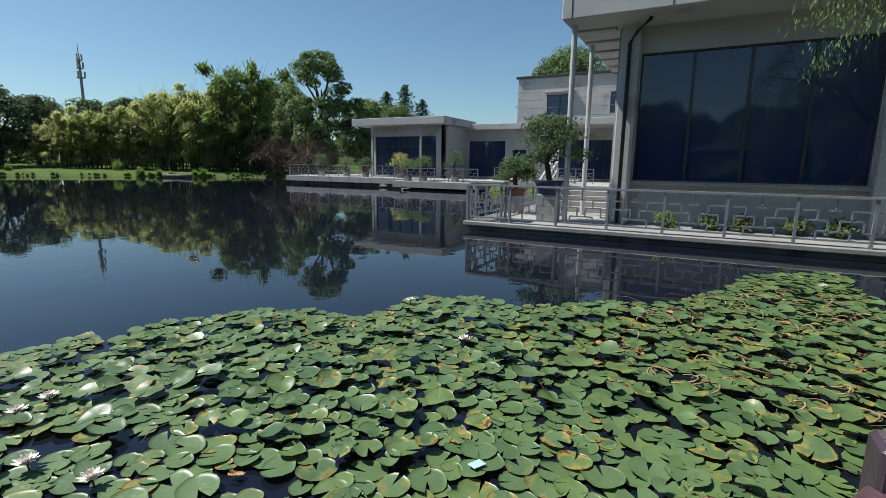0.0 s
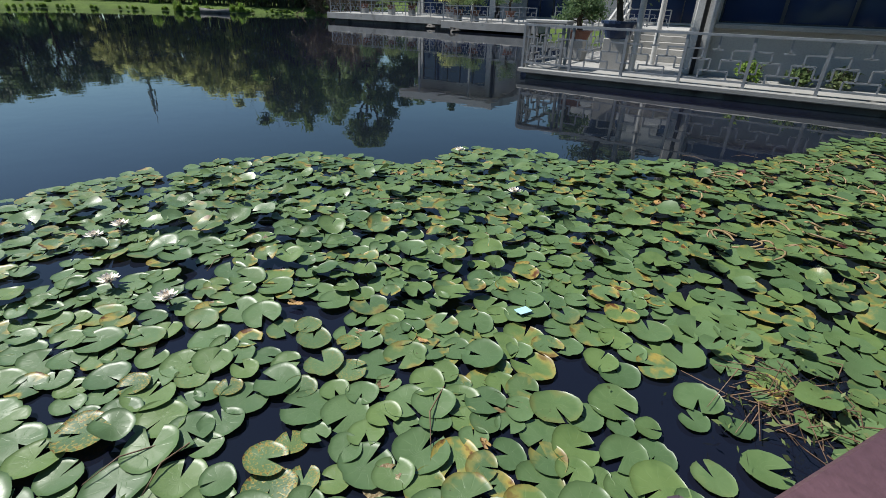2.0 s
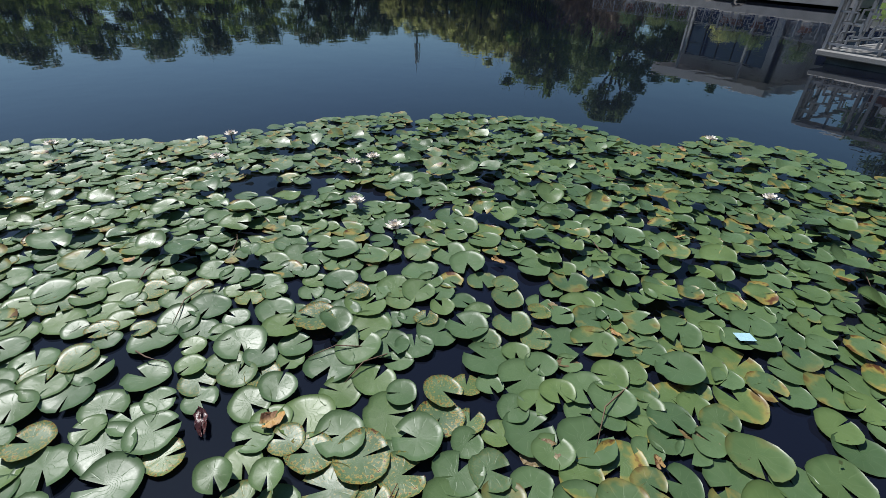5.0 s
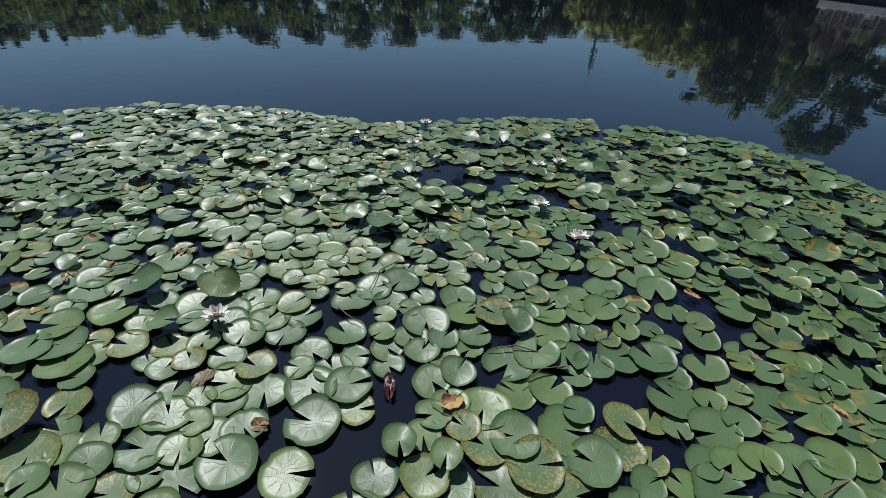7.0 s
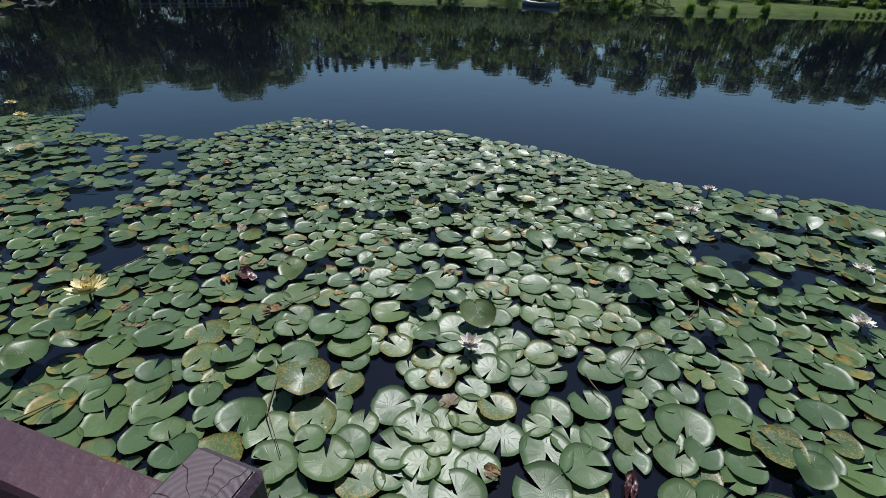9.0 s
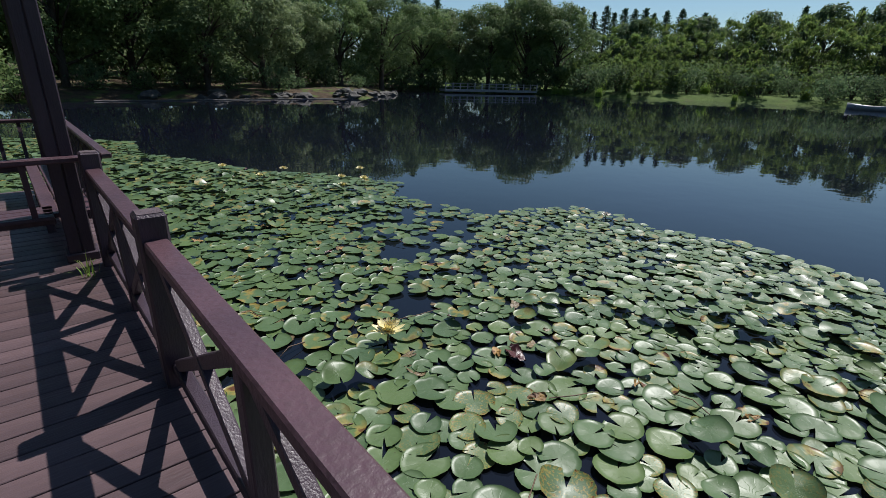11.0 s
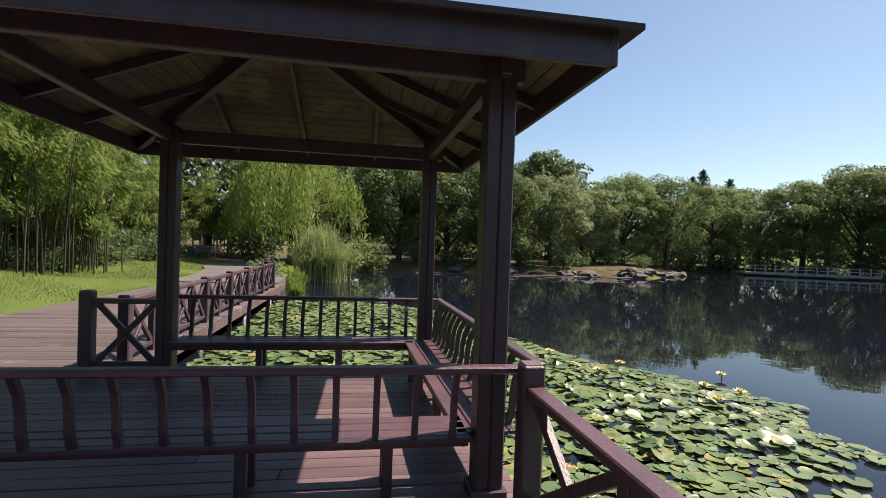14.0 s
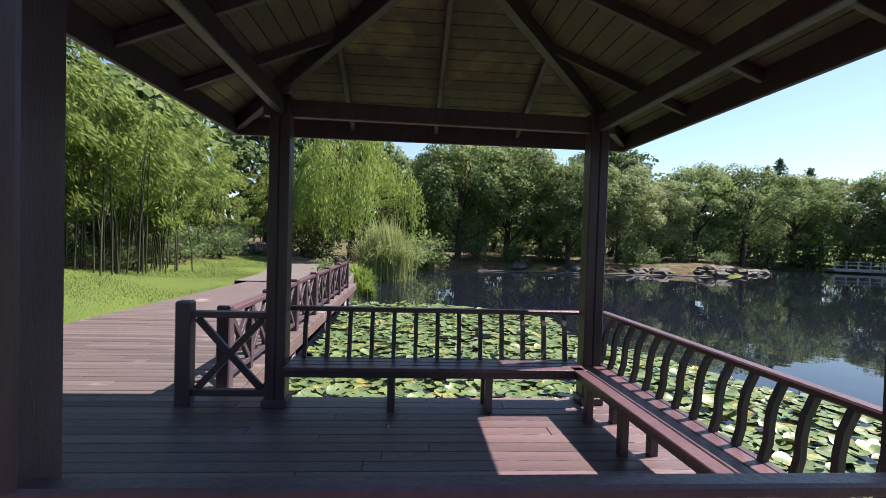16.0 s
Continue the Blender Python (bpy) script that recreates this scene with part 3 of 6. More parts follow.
def ground_height(x, y):
    x, y = np.asarray(x, float), np.asarray(y, float)
    d = pond_distance(x, y)
    wob = 0.5 * np.sin(x * 0.9 + 1.3 * np.sin(y * 0.31)) + 0.5 * np.sin(y * 0.7 + 1.1 * np.sin(x * 0.4))
    d = d + 0.25 * wob * (x > 0)
    z = np.where(d < 0, WATER - 0.08 + np.maximum(d * 0.5, -1.2), WATER - 0.08 + np.minimum(d, 2.2) * 0.27 + 0.03 * np.clip(d - 2, 0, 30) * (x > 0))
    west = np.clip(-4.3 - x, 0, 9) * 0.26 * (y > -40) * (y < 60)
    west = west * np.clip((14 - y) / 8, 0.35, 1)
    z = np.where((x < -0.5) & (d > 0), np.maximum(np.minimum(z, -0.12), -0.45) + west, z)
    z = np.where((x < 11) & (y < -19.5) & (y > -48), np.minimum(z, -0.35), z)
    return z + np.where(d > 0.4, 0.03 * wob, 0)


def axis(lo, hi, step, far):
    mid = np.arange(lo, hi + step, step)
    out = np.array([2.0, 5, 12, 30, 80, 200, 500, 1200]) * far / 1200 * 1.0
    return np.concatenate([lo - out[::-1], mid, hi + out])


gx, gy = axis(-24, 92, 0.75, 1200), axis(-72, 62, 0.75, 1200)
GX, GY = np.meshgrid(gx, gy)
GZ = ground_height(GX, GY)
nx, ny = len(gx), len(gy)
ii = np.arange(nx * ny).reshape(ny, nx)
quads = np.stack([ii[:-1, :-1], ii[:-1, 1:], ii[1:, 1:], ii[1:, :-1]], -1).reshape(-1, 4)
ground = mesh_from("ground", np.stack([GX, GY, GZ], -1).reshape(-1, 3), quads, M_GRASS, smooth=True)
tagged(ground, "rough green lawn sloping to the pond bank", "ground", kind="structure")


def ground_z(x, y):
    return float(ground_height(np.array([x]), np.array([y]))[0])


bm = bmesh.new()
pv = [bm.verts.new((x, y, WATER)) for x, y in ((-6, -70), (95, -70), (95, 60), (-6, 60))]
bm.faces.new(pv)
water = link_mesh("water", bm, M_WATER)
tagged(water, "still dark pond water mirroring sky and trees", "water", kind="structure")

# ---- deck: planks, edge boards, piles ----
FENCE = [(3.24, -3.16), (3.30, -5.17), (3.362, -7.53), (2.72, -9.10), (2.14, -10.10), (1.12, -12.4), (0.0, -14.8)]


def fence_x(y):
    for (x0, y0), (x1, y1) in zip(FENCE, FENCE[1:]):
        if y1 <= y <= y0:
            return x0 + (x1 - x0) * (y - y0) / (y1 - y0)
    return FENCE[0][0] if y > FENCE[0][1] else 0.0


def deck_right(y):
    if y > 0.20:
        return -0.36
    if y > -3.22:
        return 3.30
    return fence_x(y) + 0.10


deck = empty("deck", 0, 0, 0)
tagged(deck, "reddish brown weathered timber deck boards with white scuffs", "deck", kind="structure")
PITCH, PLANK_W = 0.146, 0.138
plank_meshes = {}


def plank_mesh(length):
    key = round(length, 2)
    if key not in plank_meshes:
        b = bmesh.new()
        box(b, (0, 0, -0.015), (key - 0.006, PLANK_W, 0.03), 0.003)
        me = bpy.data.meshes.new("plank")
        b.to_mesh(me)
        b.free()
        me.materials.append(M_DECK)
        plank_meshes[key] = me
    return plank_meshes[key]


deck_rows = []
rs_deck = np.random.RandomState(3)
y = 0.13
while y > -14.4:
    deck_rows.append((y, -4.05, deck_right(y)))
    y -= PITCH
y = 0.13 + PITCH
while y < 11.0:
    deck_rows.append((y, -4.15 + max(0.0, y - 4) * 0.06, deck_right(y)))
    y += PITCH

bm = bmesh.new()
for (x0, y0), (x1, y1) in [((3.27, 0.15), (3.27, -3.2))] + [((a[0] + 0.07, a[1]), (b[0] + 0.07, b[1])) for a, b in zip(FENCE, FENCE[1:])] + [((-0.39, 11.0), (-0.39, 0.22)), ((-0.39, 0.20), (3.27, 0.20))]:
    beam(bm, (x0, y0, -0.115), (x1, y1, -0.115), 0.05, 0.16, 0.006)
part("edge_board", bm, M_DECK, deck)
for px_, py_ in [(3.1, 0.0), (3.1, -1.6), (3.1, -3.2), (3.15, -5.1), (3.25, -7.4), (2.1, -9.8), (1.5, 0.0), (-0.5, 0.1), (-0.5, 3), (-0.5, 6), (-0.5, 9)]:
    v, f = [], []
    tube(v, f, [(px_, py_, -1.3), (px_, py_, -0.2)], [0.09, 0.085], 10)
    mesh_from("pile", v, f, M_WOOD, deck, smooth=True)


# ---- railings with crossed braces ----
def post_bm(h, w=0.15):
    b = bmesh.new()
    box(b, (0, 0, h / 2 - 0.02), (w, w, h + 0.04), 0.012)
    return b


def cross_fence(name, points, panels, h=0.90, rail=0.84, post_w=0.15, label="dark brown timber railing with crossed braces", first_post=True):
    """A railing: posts at the points, rails between, each bay split in panels with crossed braces."""
    root = empty(name, points[0][0], points[0][1], 0)
    o = Vector((points[0][0], points[0][1], 0))
    for p in points[0 if first_post else 1:]:
        b = post_bm(h, post_w)
        b.transform(Matrix.Translation((p[0] - o.x, p[1] - o.y, 0)))
        post = part("post", b, M_WOOD, root)
        b = bmesh.new()
        box(b, (0, 0, 0), (post_w - 0.028, post_w - 0.028, 0.004))
        top = part("end_grain", b, M_END, post, "cracked grey end grain")
        top.location = (p[0] - o.x, p[1] - o.y, h + 0.0015)
    for (a, c), n in zip(zip(points, points[1:]), panels):
        a, c = Vector((*a, 0)) - o, Vector((*c, 0)) - o
        d = (c - a).normalized()
        s, e = a + d * post_w * 0.5, c - d * post_w * 0.5
        b = bmesh.new()
        beam(b, s + Vector((0, 0, rail - 0.03)), e + Vector((0, 0, rail - 0.03)), 0.100, 0.055, 0.008)
        part("top_rail", b, M_RAIL, root, "worn purplish brown top rail")
        b = bmesh.new()
        beam(b, s + Vector((0, 0, 0.11)), e + Vector((0, 0, 0.11)), 0.06, 0.06, 0.006)
        part("bottom_rail", b, M_WOOD, root)
        for k in range(n):
            p, q = s.lerp(e, k / n), s.lerp(e, (k + 1) / n)
            if k:
                b = bmesh.new()
                box(b, (0, 0, (rail - 0.06) / 2), (0.075, 0.075, rail - 0.06), 0.006, Matrix.Translation(p))
                part("stile", b, M_WOOD, root)
            p, q = p + d * 0.04, q - d * 0.04
            b = bmesh.new()
            beam(b, p + Vector((0, 0, 0.14)), q + Vector((0, 0, rail - 0.065)), 0.045, 0.06, 0.005)
            part("brace", b, M_WOOD, root)
            b = bmesh.new()
            off = d.cross(Vector((0, 0, 1))) * 0.004
            beam(b, p + off + Vector((0, 0, rail - 0.065)), q + off + Vector((0, 0, 0.14)), 0.045, 0.06, 0.005)
            part("brace", b, M_WOOD, root)
    return tagged(root, label, "railing")


cross_fence("deck_railing", FENCE, [2, 2, 2, 1, 2, 2], rail=0.785, post_w=0.13, label="dark timber deck railing with worn purple top rail beside the pond")
cross_fence("short_railing", [(0.085, -0.02), (-0.69, -0.02)], [1], h=0.92, post_w=0.13, first_post=False, label="short dark timber railing with one crossed brace beside the pavilion")
cross_fence("boardwalk_railing", [(-0.52, 0.45), (-0.52, 1.9), (-0.53, 3.35), (-0.53, 4.9), (-0.53, 6.4), (-0.52, 8.0), (-0.52, 9.6), (-1.0, 11.1), (-1.3, 12.9)],
            [2, 2, 2, 2, 2, 2, 2, 2], h=0.82, rail=0.78, post_w=0.13, label="long dark timber railing with crossed braces along the boardwalk")

# ---- pavilion ----
pavilion = empty("pavilion", 1.5, -1.5, 0)
tagged(pavilion, "open dark timber pavilion with a hipped roof on four posts", "pavilion")
PO = Vector((1.5, -1.5, 0))


def pav(name, bm, material, label=""):
    bm.transform(Matrix.Translation(-PO))
    return part(name, bm, material, pavilion, label)


POSTS = [(0.11, -0.01), (3.03, 0.10), (3.07, -2.87), (0.17, -2.99)]
RC = Vector((1.51, -1.40, 0))
for x, y in POSTS:
    b = bmesh.new()
    for s in (-1, 1):
        box(b, (x + s * 0.045, y, 1.38), (0.086, 0.176, 2.76), 0.008)
    box(b, (x, y, 1.36), (0.02, 0.15, 2.7))
    pav("post", b, M_WOOD)
    b = bmesh.new()
    box(b, (x, y, 0.035), (0.225, 0.225, 0.07), 0.008)
    pav("plinth", b, M_WOOD)
for k, ((xa, ya), (xb, yb)) in enumerate(zip(POSTS, POSTS[1:] + POSTS[:1])):
    a, c = Vector((xa, ya, 2.655 + 0.003 * (k % 2))), Vector((xb, yb, 2.655 + 0.003 * (k % 2)))
    d = (c - a).normalized()
    b = bmesh.new()
    beam(b, a - d * 0.16, c + d * 0.16, 0.07, 0.15, 0.008)
    pav("ring_beam", b, M_WOOD)
OV, ZE, ZA = 0.54, 2.69, 3.46
corners = [(RC.x + i * (1.5 + OV), RC.y + j * (1.5 + OV)) for i, j in ((-1, 1), (1, 1), (1, -1), (-1, -1))]
apex = Vector((RC.x, RC.y, ZA))


def roof_z(dist):
    """Height of the rafters' top at a distance from the centre line."""
    return ZA + (ZE - ZA) * dist / (1.5 + OV)


for cx, cy in corners:
    b = bmesh.new()
    c = Vector((cx, cy, ZE))
    beam(b, c + (apex - c) * 0.01 - Vector((0, 0, 0.07)), apex - Vector((0, 0, 0.07)), 0.07, 0.13, 0.006)
    pav("hip_rafter", b, M_WOOD)
for k in range(4):
    ang = Matrix.Rotation(math.pi / 2 * k, 4, "Z")
    for u in (-0.85, 0.0, 0.85):
        d0 = abs(u) if u else 0.12
        b = bmesh.new()
        beam(b, (u, 1.5 + OV - 0.02, roof_z(1.5 + OV) - 0.04), (u, d0 + 0.02, roof_z(d0) - 0.04), 0.042, 0.075, 0.005)
        b.transform(Matrix.Translation(RC) @ ang)
        pav("rafter", b, M_WOOD)
    b = bmesh.new()
    beam(b, (-1.5 - OV, 1.5 + OV - 0.02, ZE - 0.062), (1.5 + OV, 1.5 + OV - 0.02, ZE - 0.062), 0.035, 0.205, 0.005)
    b.transform(Matrix.Translation(RC) @ ang)
    pav("fascia", b, M_WOOD)
    n = 17
    for i in range(n):
        b = bmesh.new()
        d1, d2 = (1.5 + OV) * (i + 0.03) / n, (1.5 + OV) * (i + 0.97) / n
        vs = []
        for dz in (0.0, 0.022):
            for sx, dd in ((-1, d1), (1, d1), (1, d2), (-1, d2)):
                vs.append(b.verts.new((sx * dd, dd, roof_z(dd) + dz)))
        for q in ((0, 1, 2, 3), (7, 6, 5, 4), (0, 4, 5, 1), (1, 5, 6, 2), (2, 6, 7, 3), (3, 7, 4, 0)):
            b.faces.new([vs[j] for j in q])
        bmesh.ops.recalc_face_normals(b, faces=list(b.faces))
        b.transform(Matrix.Translation(RC) @ ang)
        pav("roof_board", b, M_SOFFIT)
    d2 = 1.5 + OV + 0.09
    n = 12
    for i in range(n):
        b = bmesh.new()
        da, db = d2 * i / n, d2 * (i + 1) / n
        vs = []
        for dz0, dz1 in ((0.026, 0.030), (0.050, 0.062)):
            za, zb = roof_z(da) + dz0, roof_z(db) + dz1
            vs += [b.verts.new((-da, da, za)), b.verts.new((da, da, za)), b.verts.new((db, db, zb)), b.verts.new((-db, db, zb))]
        for q in ((0, 1, 2, 3), (7, 6, 5, 4), (0, 4, 5, 1), (1, 5, 6, 2), (2, 6, 7, 3), (3, 7, 4, 0)):
            b.faces.new([vs[j] for j in q])
        bmesh.ops.remove_doubles(b, verts=list(b.verts), dist=1e-5)
        bmesh.ops.recalc_face_normals(b, faces=list(b.faces))
        b.transform(Matrix.Translation(RC) @ ang)
        pav("roof_course", b, M_TILE)
b = bmesh.new()
box(b, (RC.x, RC.y, ZA - 0.12), (0.16, 0.16, 0.34), 0.01)
pav("king_post", b, M_WOOD)


# ---- pavilion benches with curved backrests ----
def bench(name, length, legs, m, label, balusters=13, ext=(0.14, 0.14), first=0.0):
    """A slatted seat on posts with an outward-curving balustrade. It runs along x; the back is towards +y."""
    root = empty(name, 0, 0, 0)
    root.matrix_world = m
    for k, yy in enumerate((-0.135, -0.02, 0.095)):
        b = bmesh.new()
        box(b, (length / 2, yy, 0.375), (length, 0.105, 0.035), 0.006)
        part("seat_slat", b, M_RAIL, root)
    b = bmesh.new()
    box(b, (length / 2, -0.15, 0.33), (length, 0.035, 0.06), 0.005)
    part("front_rail", b, M_WOOD, root)
    b = bmesh.new()
    box(b, (length / 2, 0.11, 0.335), (length, 0.035, 0.05), 0.005)
    part("back_rail", b, M_WOOD, root)
    for x in legs:
        for yy in (-0.14, 0.09):
            b = bmesh.new()
            box(b, (x, yy, 0.16), (0.065, 0.065, 0.33), 0.005)
            part("leg", b, M_WOOD, root)
    for k in range(balusters):
        x = first + (length - first) * (k + 0.5) / balusters
        b = bmesh.new()
        pts = [(0.0, 0.17, 0.39), (0.0, 0.20, 0.49), (0.0, 0.205, 0.61), (0.0, 0.225, 0.71), (0.0, 0.275, 0.81)]
        for i, (pa, pb) in enumerate(zip(pts, pts[1:])):
            beam(b, (x, pa[1], pa[2]), (x, pb[1], pb[2] + 0.004), 0.038, 0.038, 0.0, up=(1, 0, 0))
        part("baluster", b, M_WOOD, root)
    b = bmesh.new()
    box(b, (length / 2 + first / 2, 0.175, 0.378), (length - first, 0.05, 0.03), 0.005)
    part("sill", b, M_WOOD, root)
    b = bmesh.new()
    box(b, ((length - ext[0] + ext[1]) / 2, 0.285, 0.835), (length + ext[0] + ext[1], 0.08, 0.045), 0.010)
    part("hand_rail", b, M_RAIL, root, "smooth dark hand rail")
    return tagged(root, label, "bench")


bench("pavilion_bench", 2.70, (0.93, 1.80), pose(0.21, -0.03, 0), "dark timber pavilion bench with curved railing back, facing the deck", 13, (0.10, 0.32))
bench("pavilion_bench", 2.78, (0.35, 0.95, 1.85), pose(2.955, -0.08, 0, 0, 0, -87.6), "dark timber pavilion bench with curved railing back over the pond", 15, (0.36, 0.14), -0.22)
bench("pavilion_bench", 2.78, (0.5, 1.35), pose(2.95, -2.755, 0, 0, 0, 180), "dark timber pavilion bench with its curved railing back to the deck", 12, (0.36, 0.10))


# ---- buildings across the water ----
def lattice_rail(name, a, b, z, bays, label, height=1.0, group="", single=False):
    """Grey metal railing with a fretwork of squared bars in each bay."""
    root = empty(name, a[0], a[1], z)
    A, B = Vector((0, 0, 0)), Vector((b[0] - a[0], b[1] - a[1], 0))
    d = (B - A).normalized()
    ln = (B - A).length / bays
    for k in range(bays + 1):
        bm = bmesh.new()
        box(bm, (0, 0, height / 2), (0.06, 0.06, height), 0.0, Matrix.Translation(d * ln * k))
        part("post", bm, M_GREY, root)
    bm = bmesh.new()
    beam(bm, A + Vector((0, 0, height)), B + Vector((0, 0, height)), 0.09, 0.05, 0.0)
    part("hand_rail", bm, M_GREY, root)
    bm = bmesh.new()
    beam(bm, A + Vector((0, 0, 0.12)), B + Vector((0, 0, 0.12)), 0.04, 0.04, 0.0)
    part("bottom_rail", bm, M_GREY, root)
    segs = [((0, 0.72), (0.28, 0.72)), ((0.28, 0.72), (0.28, 0.52)), ((0.12, 0.52), (0.42, 0.52)), ((0.12, 0.52), (0.12, 0.30)), ((0, 0.30), (0.12, 0.30)),
            ((0.42, 0.52), (0.42, 0.30)), ((0.28, 0.30), (0.72, 0.30)), ((0.28, 0.30), (0.28, 0.12)), ((0.72, 0.30), (0.72, 0.12)), ((0.58, 0.30), (0.58, 0.52)),
            ((0.58, 0.52), (0.88, 0.52)), ((0.72, 0.52), (0.72, 0.72)), ((0.72, 0.72), (1, 0.72)), ((0.88, 0.52), (0.88, 0.30)), ((0.88, 0.30), (1, 0.30)), ((0.42, 0.72), (0.58, 0.72)), ((0.5, 0.72), (0.5, 0.98))]
    for k in range(bays):
        bm = bmesh.new()
        for (u0, z0), (u1, z1) in segs:
            p, q = d * ln * (k + u0) + Vector((0, 0, z0 * height)), d * ln * (k + u1) + Vector((0, 0, z1 * height))
            beam(bm, p, q, 0.032, 0.032, 0.0, up=(0, 0, 1) if z0 == z1 else d.cross(Vector((0, 0, 1))))
            if single:
                part("fret_bar", bm, M_GREY, root)
                bm = bmesh.new()
        if not single:
            tagged(part("fretwork", bm, M_GREY, root), kind="stuff")
        else:
            bm.free()
    return tagged(root, label, "railing", group)


def slab(name, c, s, material, parent=None, bevel=0.02, label=""):
    bm = bmesh.new()
    box(bm, c, s, bevel)
    return link_mesh(name, bm, material, parent, label)


def wall_with_openings(name, x0, x1, y, z0, z1, holes, material, parent, thick=0.3):
    """A wall along x whose outer face is at y, facing +y, with rectangular holes (x0, x1, z0, z1) through it."""
    xs = sorted({x0, x1, *[h[0] for h in holes], *[h[1] for h in holes]})
    zs = sorted({z0, z1, *[h[2] for h in holes], *[h[3] for h in holes]})
    bm = bmesh.new()
    for xa, xb in zip(xs, xs[1:]):
        for za, zb in zip(zs, zs[1:]):
            cx, cz = (xa + xb) / 2, (za + zb) / 2
            if any(h[0] < cx < h[1] and h[2] < cz < h[3] for h in holes):
                continue
            box(bm, (cx, y - thick / 2, cz), (xb - xa, thick, zb - za))
    bmesh.ops.remove_doubles(bm, verts=list(bm.verts), dist=1e-4)
    return link_mesh(name, bm, material, parent)


def window_unit(parent, x0, x1, y, z0, z1, mullions=1, transom=None):
    """A dark glazed window: frame, mullions and panes set into the wall."""
    w = new("window")
    w.parent = parent
    bm = bmesh.new()
    fw = 0.07
    for a, b_ in (((x0, z0), (x1, z0)), ((x0, z1), (x1, z1))):
        box(bm, ((a[0] + b_[0]) / 2, y, a[1]), (x1 - x0, 0.1, fw))
    for k in range(mullions + 1):
        xx = x0 + (x1 - x0) * k / mullions
        box(bm, (xx, y, (z0 + z1) / 2), (fw, 0.11, z1 - z0))
    if transom:
        box(bm, ((x0 + x1) / 2, y, transom), (x1 - x0, 0.1, 0.05))
    part("frame", bm, M_DARKMETAL, w)
    for k in range(mullions):
        xa, xb = x0 + (x1 - x0) * k / mullions, x0 + (x1 - x0) * (k + 1) / mullions
        bm = bmesh.new()
        box(bm, ((xa + xb) / 2, y - 0.02, (z0 + z1) / 2), (xb - xa - 0.05, 0.012, z1 - z0 - 0.05))
        part("pane", bm, M_GLASS, w)
    return w


M_DIRTY = surface("stained_concrete_base", (0.22, 0.215, 0.20), (0.12, 0.118, 0.112), 1.5, 30.0, 0.85, 0.4, None, (0.06, 0.06, 0.055), 0.55)

# hall with the large window
platform = slab("platform", (-5.03, -30.6, -0.02), (27.0, 20.0, 0.12), M_CONC)
tagged(platform, "pale concrete terrace platform over the water", "platform", kind="structure")
pl_base = slab("platform_base", (-5.08, -30.7, -0.79), (26.8, 19.8, 1.42), M_DIRTY)
tagged(pl_base, "dark stained concrete base of the terrace", "platform", kind="structure")

hall = empty("exhibition_hall", -4, -28, 0.04)
tagged(hall, "white rendered hall with a huge dark window and flat overhanging roof", "building")


def rel(ob, parent):
    ob.matrix_parent_inverse = parent.matrix_world.inverted()
    return ob


bpy.context.view_layer.update()
hall_parts = [wall_with_openings("wall", -13.0, 4.95, -22.8, 0.04, 5.3, [(-0.72, 4.36, 1.22, 4.55), (-7.0, -1.6, 1.22, 4.55)], M_WHITE, hall),
              slab("wall", (4.8, -29.2, 2.67), (0.3, 12.2, 5.26), M_WHITE, hall, 0.01),
              slab("wall", (-4.0, -35.3, 2.67), (17.9, 0.3, 5.26), M_WHITE, hall, 0.01),
              slab("wall", (-13.1, -29.0, 2.67), (0.3, 12.6, 5.26), M_WHITE, hall, 0.01),
              slab("pillar", (4.62, -22.62, 2.67), (0.46, 0.34, 5.26), M_WHITE, hall, 0.02),
              slab("pillar", (-0.98, -22.62, 2.67), (0.46, 0.34, 5.26), M_WHITE, hall, 0.02),
              slab("window_sill", (-4.2, -22.70, 1.15), (17.2, 0.26, 0.10), M_CONC, hall, 0.01),
              slab("roof", (-3.9, -28.8, 5.62), (20.1, 15.0, 0.80), M_WHITE, hall, 0.02, "pale flat roof slab with panelled fascia")]
for k in range(8):
    hall_parts.append(slab("fascia_joint", (5.9 - 2.3 * k, -21.297, 5.62), (0.02, 0.012, 0.78), M_DARKMETAL, hall, 0))
for k in range(9):
    hall_parts.append(slab("soffit_batten", (5.55, -22.6 - 1.3 * k, 5.19), (1.1, 0.25, 0.06), M_WHITE, hall, 0.005))
for yy in (-21.9, -24.2):
    bm = bmesh.new()
    bmesh.ops.create_cone(bm, cap_ends=True, segments=16, radius1=0.075, radius2=0.075, depth=5.2, matrix=Matrix.Translation((5.95, yy, 2.63)))
    hall_parts.append(part("column", bm, M_WHITE, hall))
hall_parts.append(window_unit(hall, -0.72, 4.36, -22.95, 1.22, 4.55, 4))
hall_parts.append(window_unit(hall, -7.0, -1.6, -22.95, 1.22, 4.55, 4))
v, f = [], []
tube(v, f, [(4.1, -21.9, 5.18), (4.45, -22.3, 5.0), (4.62, -22.36, 4.75), (4.62, -22.36, 0.06)], [0.05, 0.05, 0.05, 0.05], 8)
hall_parts.append(mesh_from("downpipe", v, f, M_DARKMETAL, hall, smooth=True))
hall_parts.append(slab("floor_inside", (-4, -29, 0.08), (17.4, 12.2, 0.06), M_CONC, hall, 0))
for o in hall_parts:
    rel(o, hall)

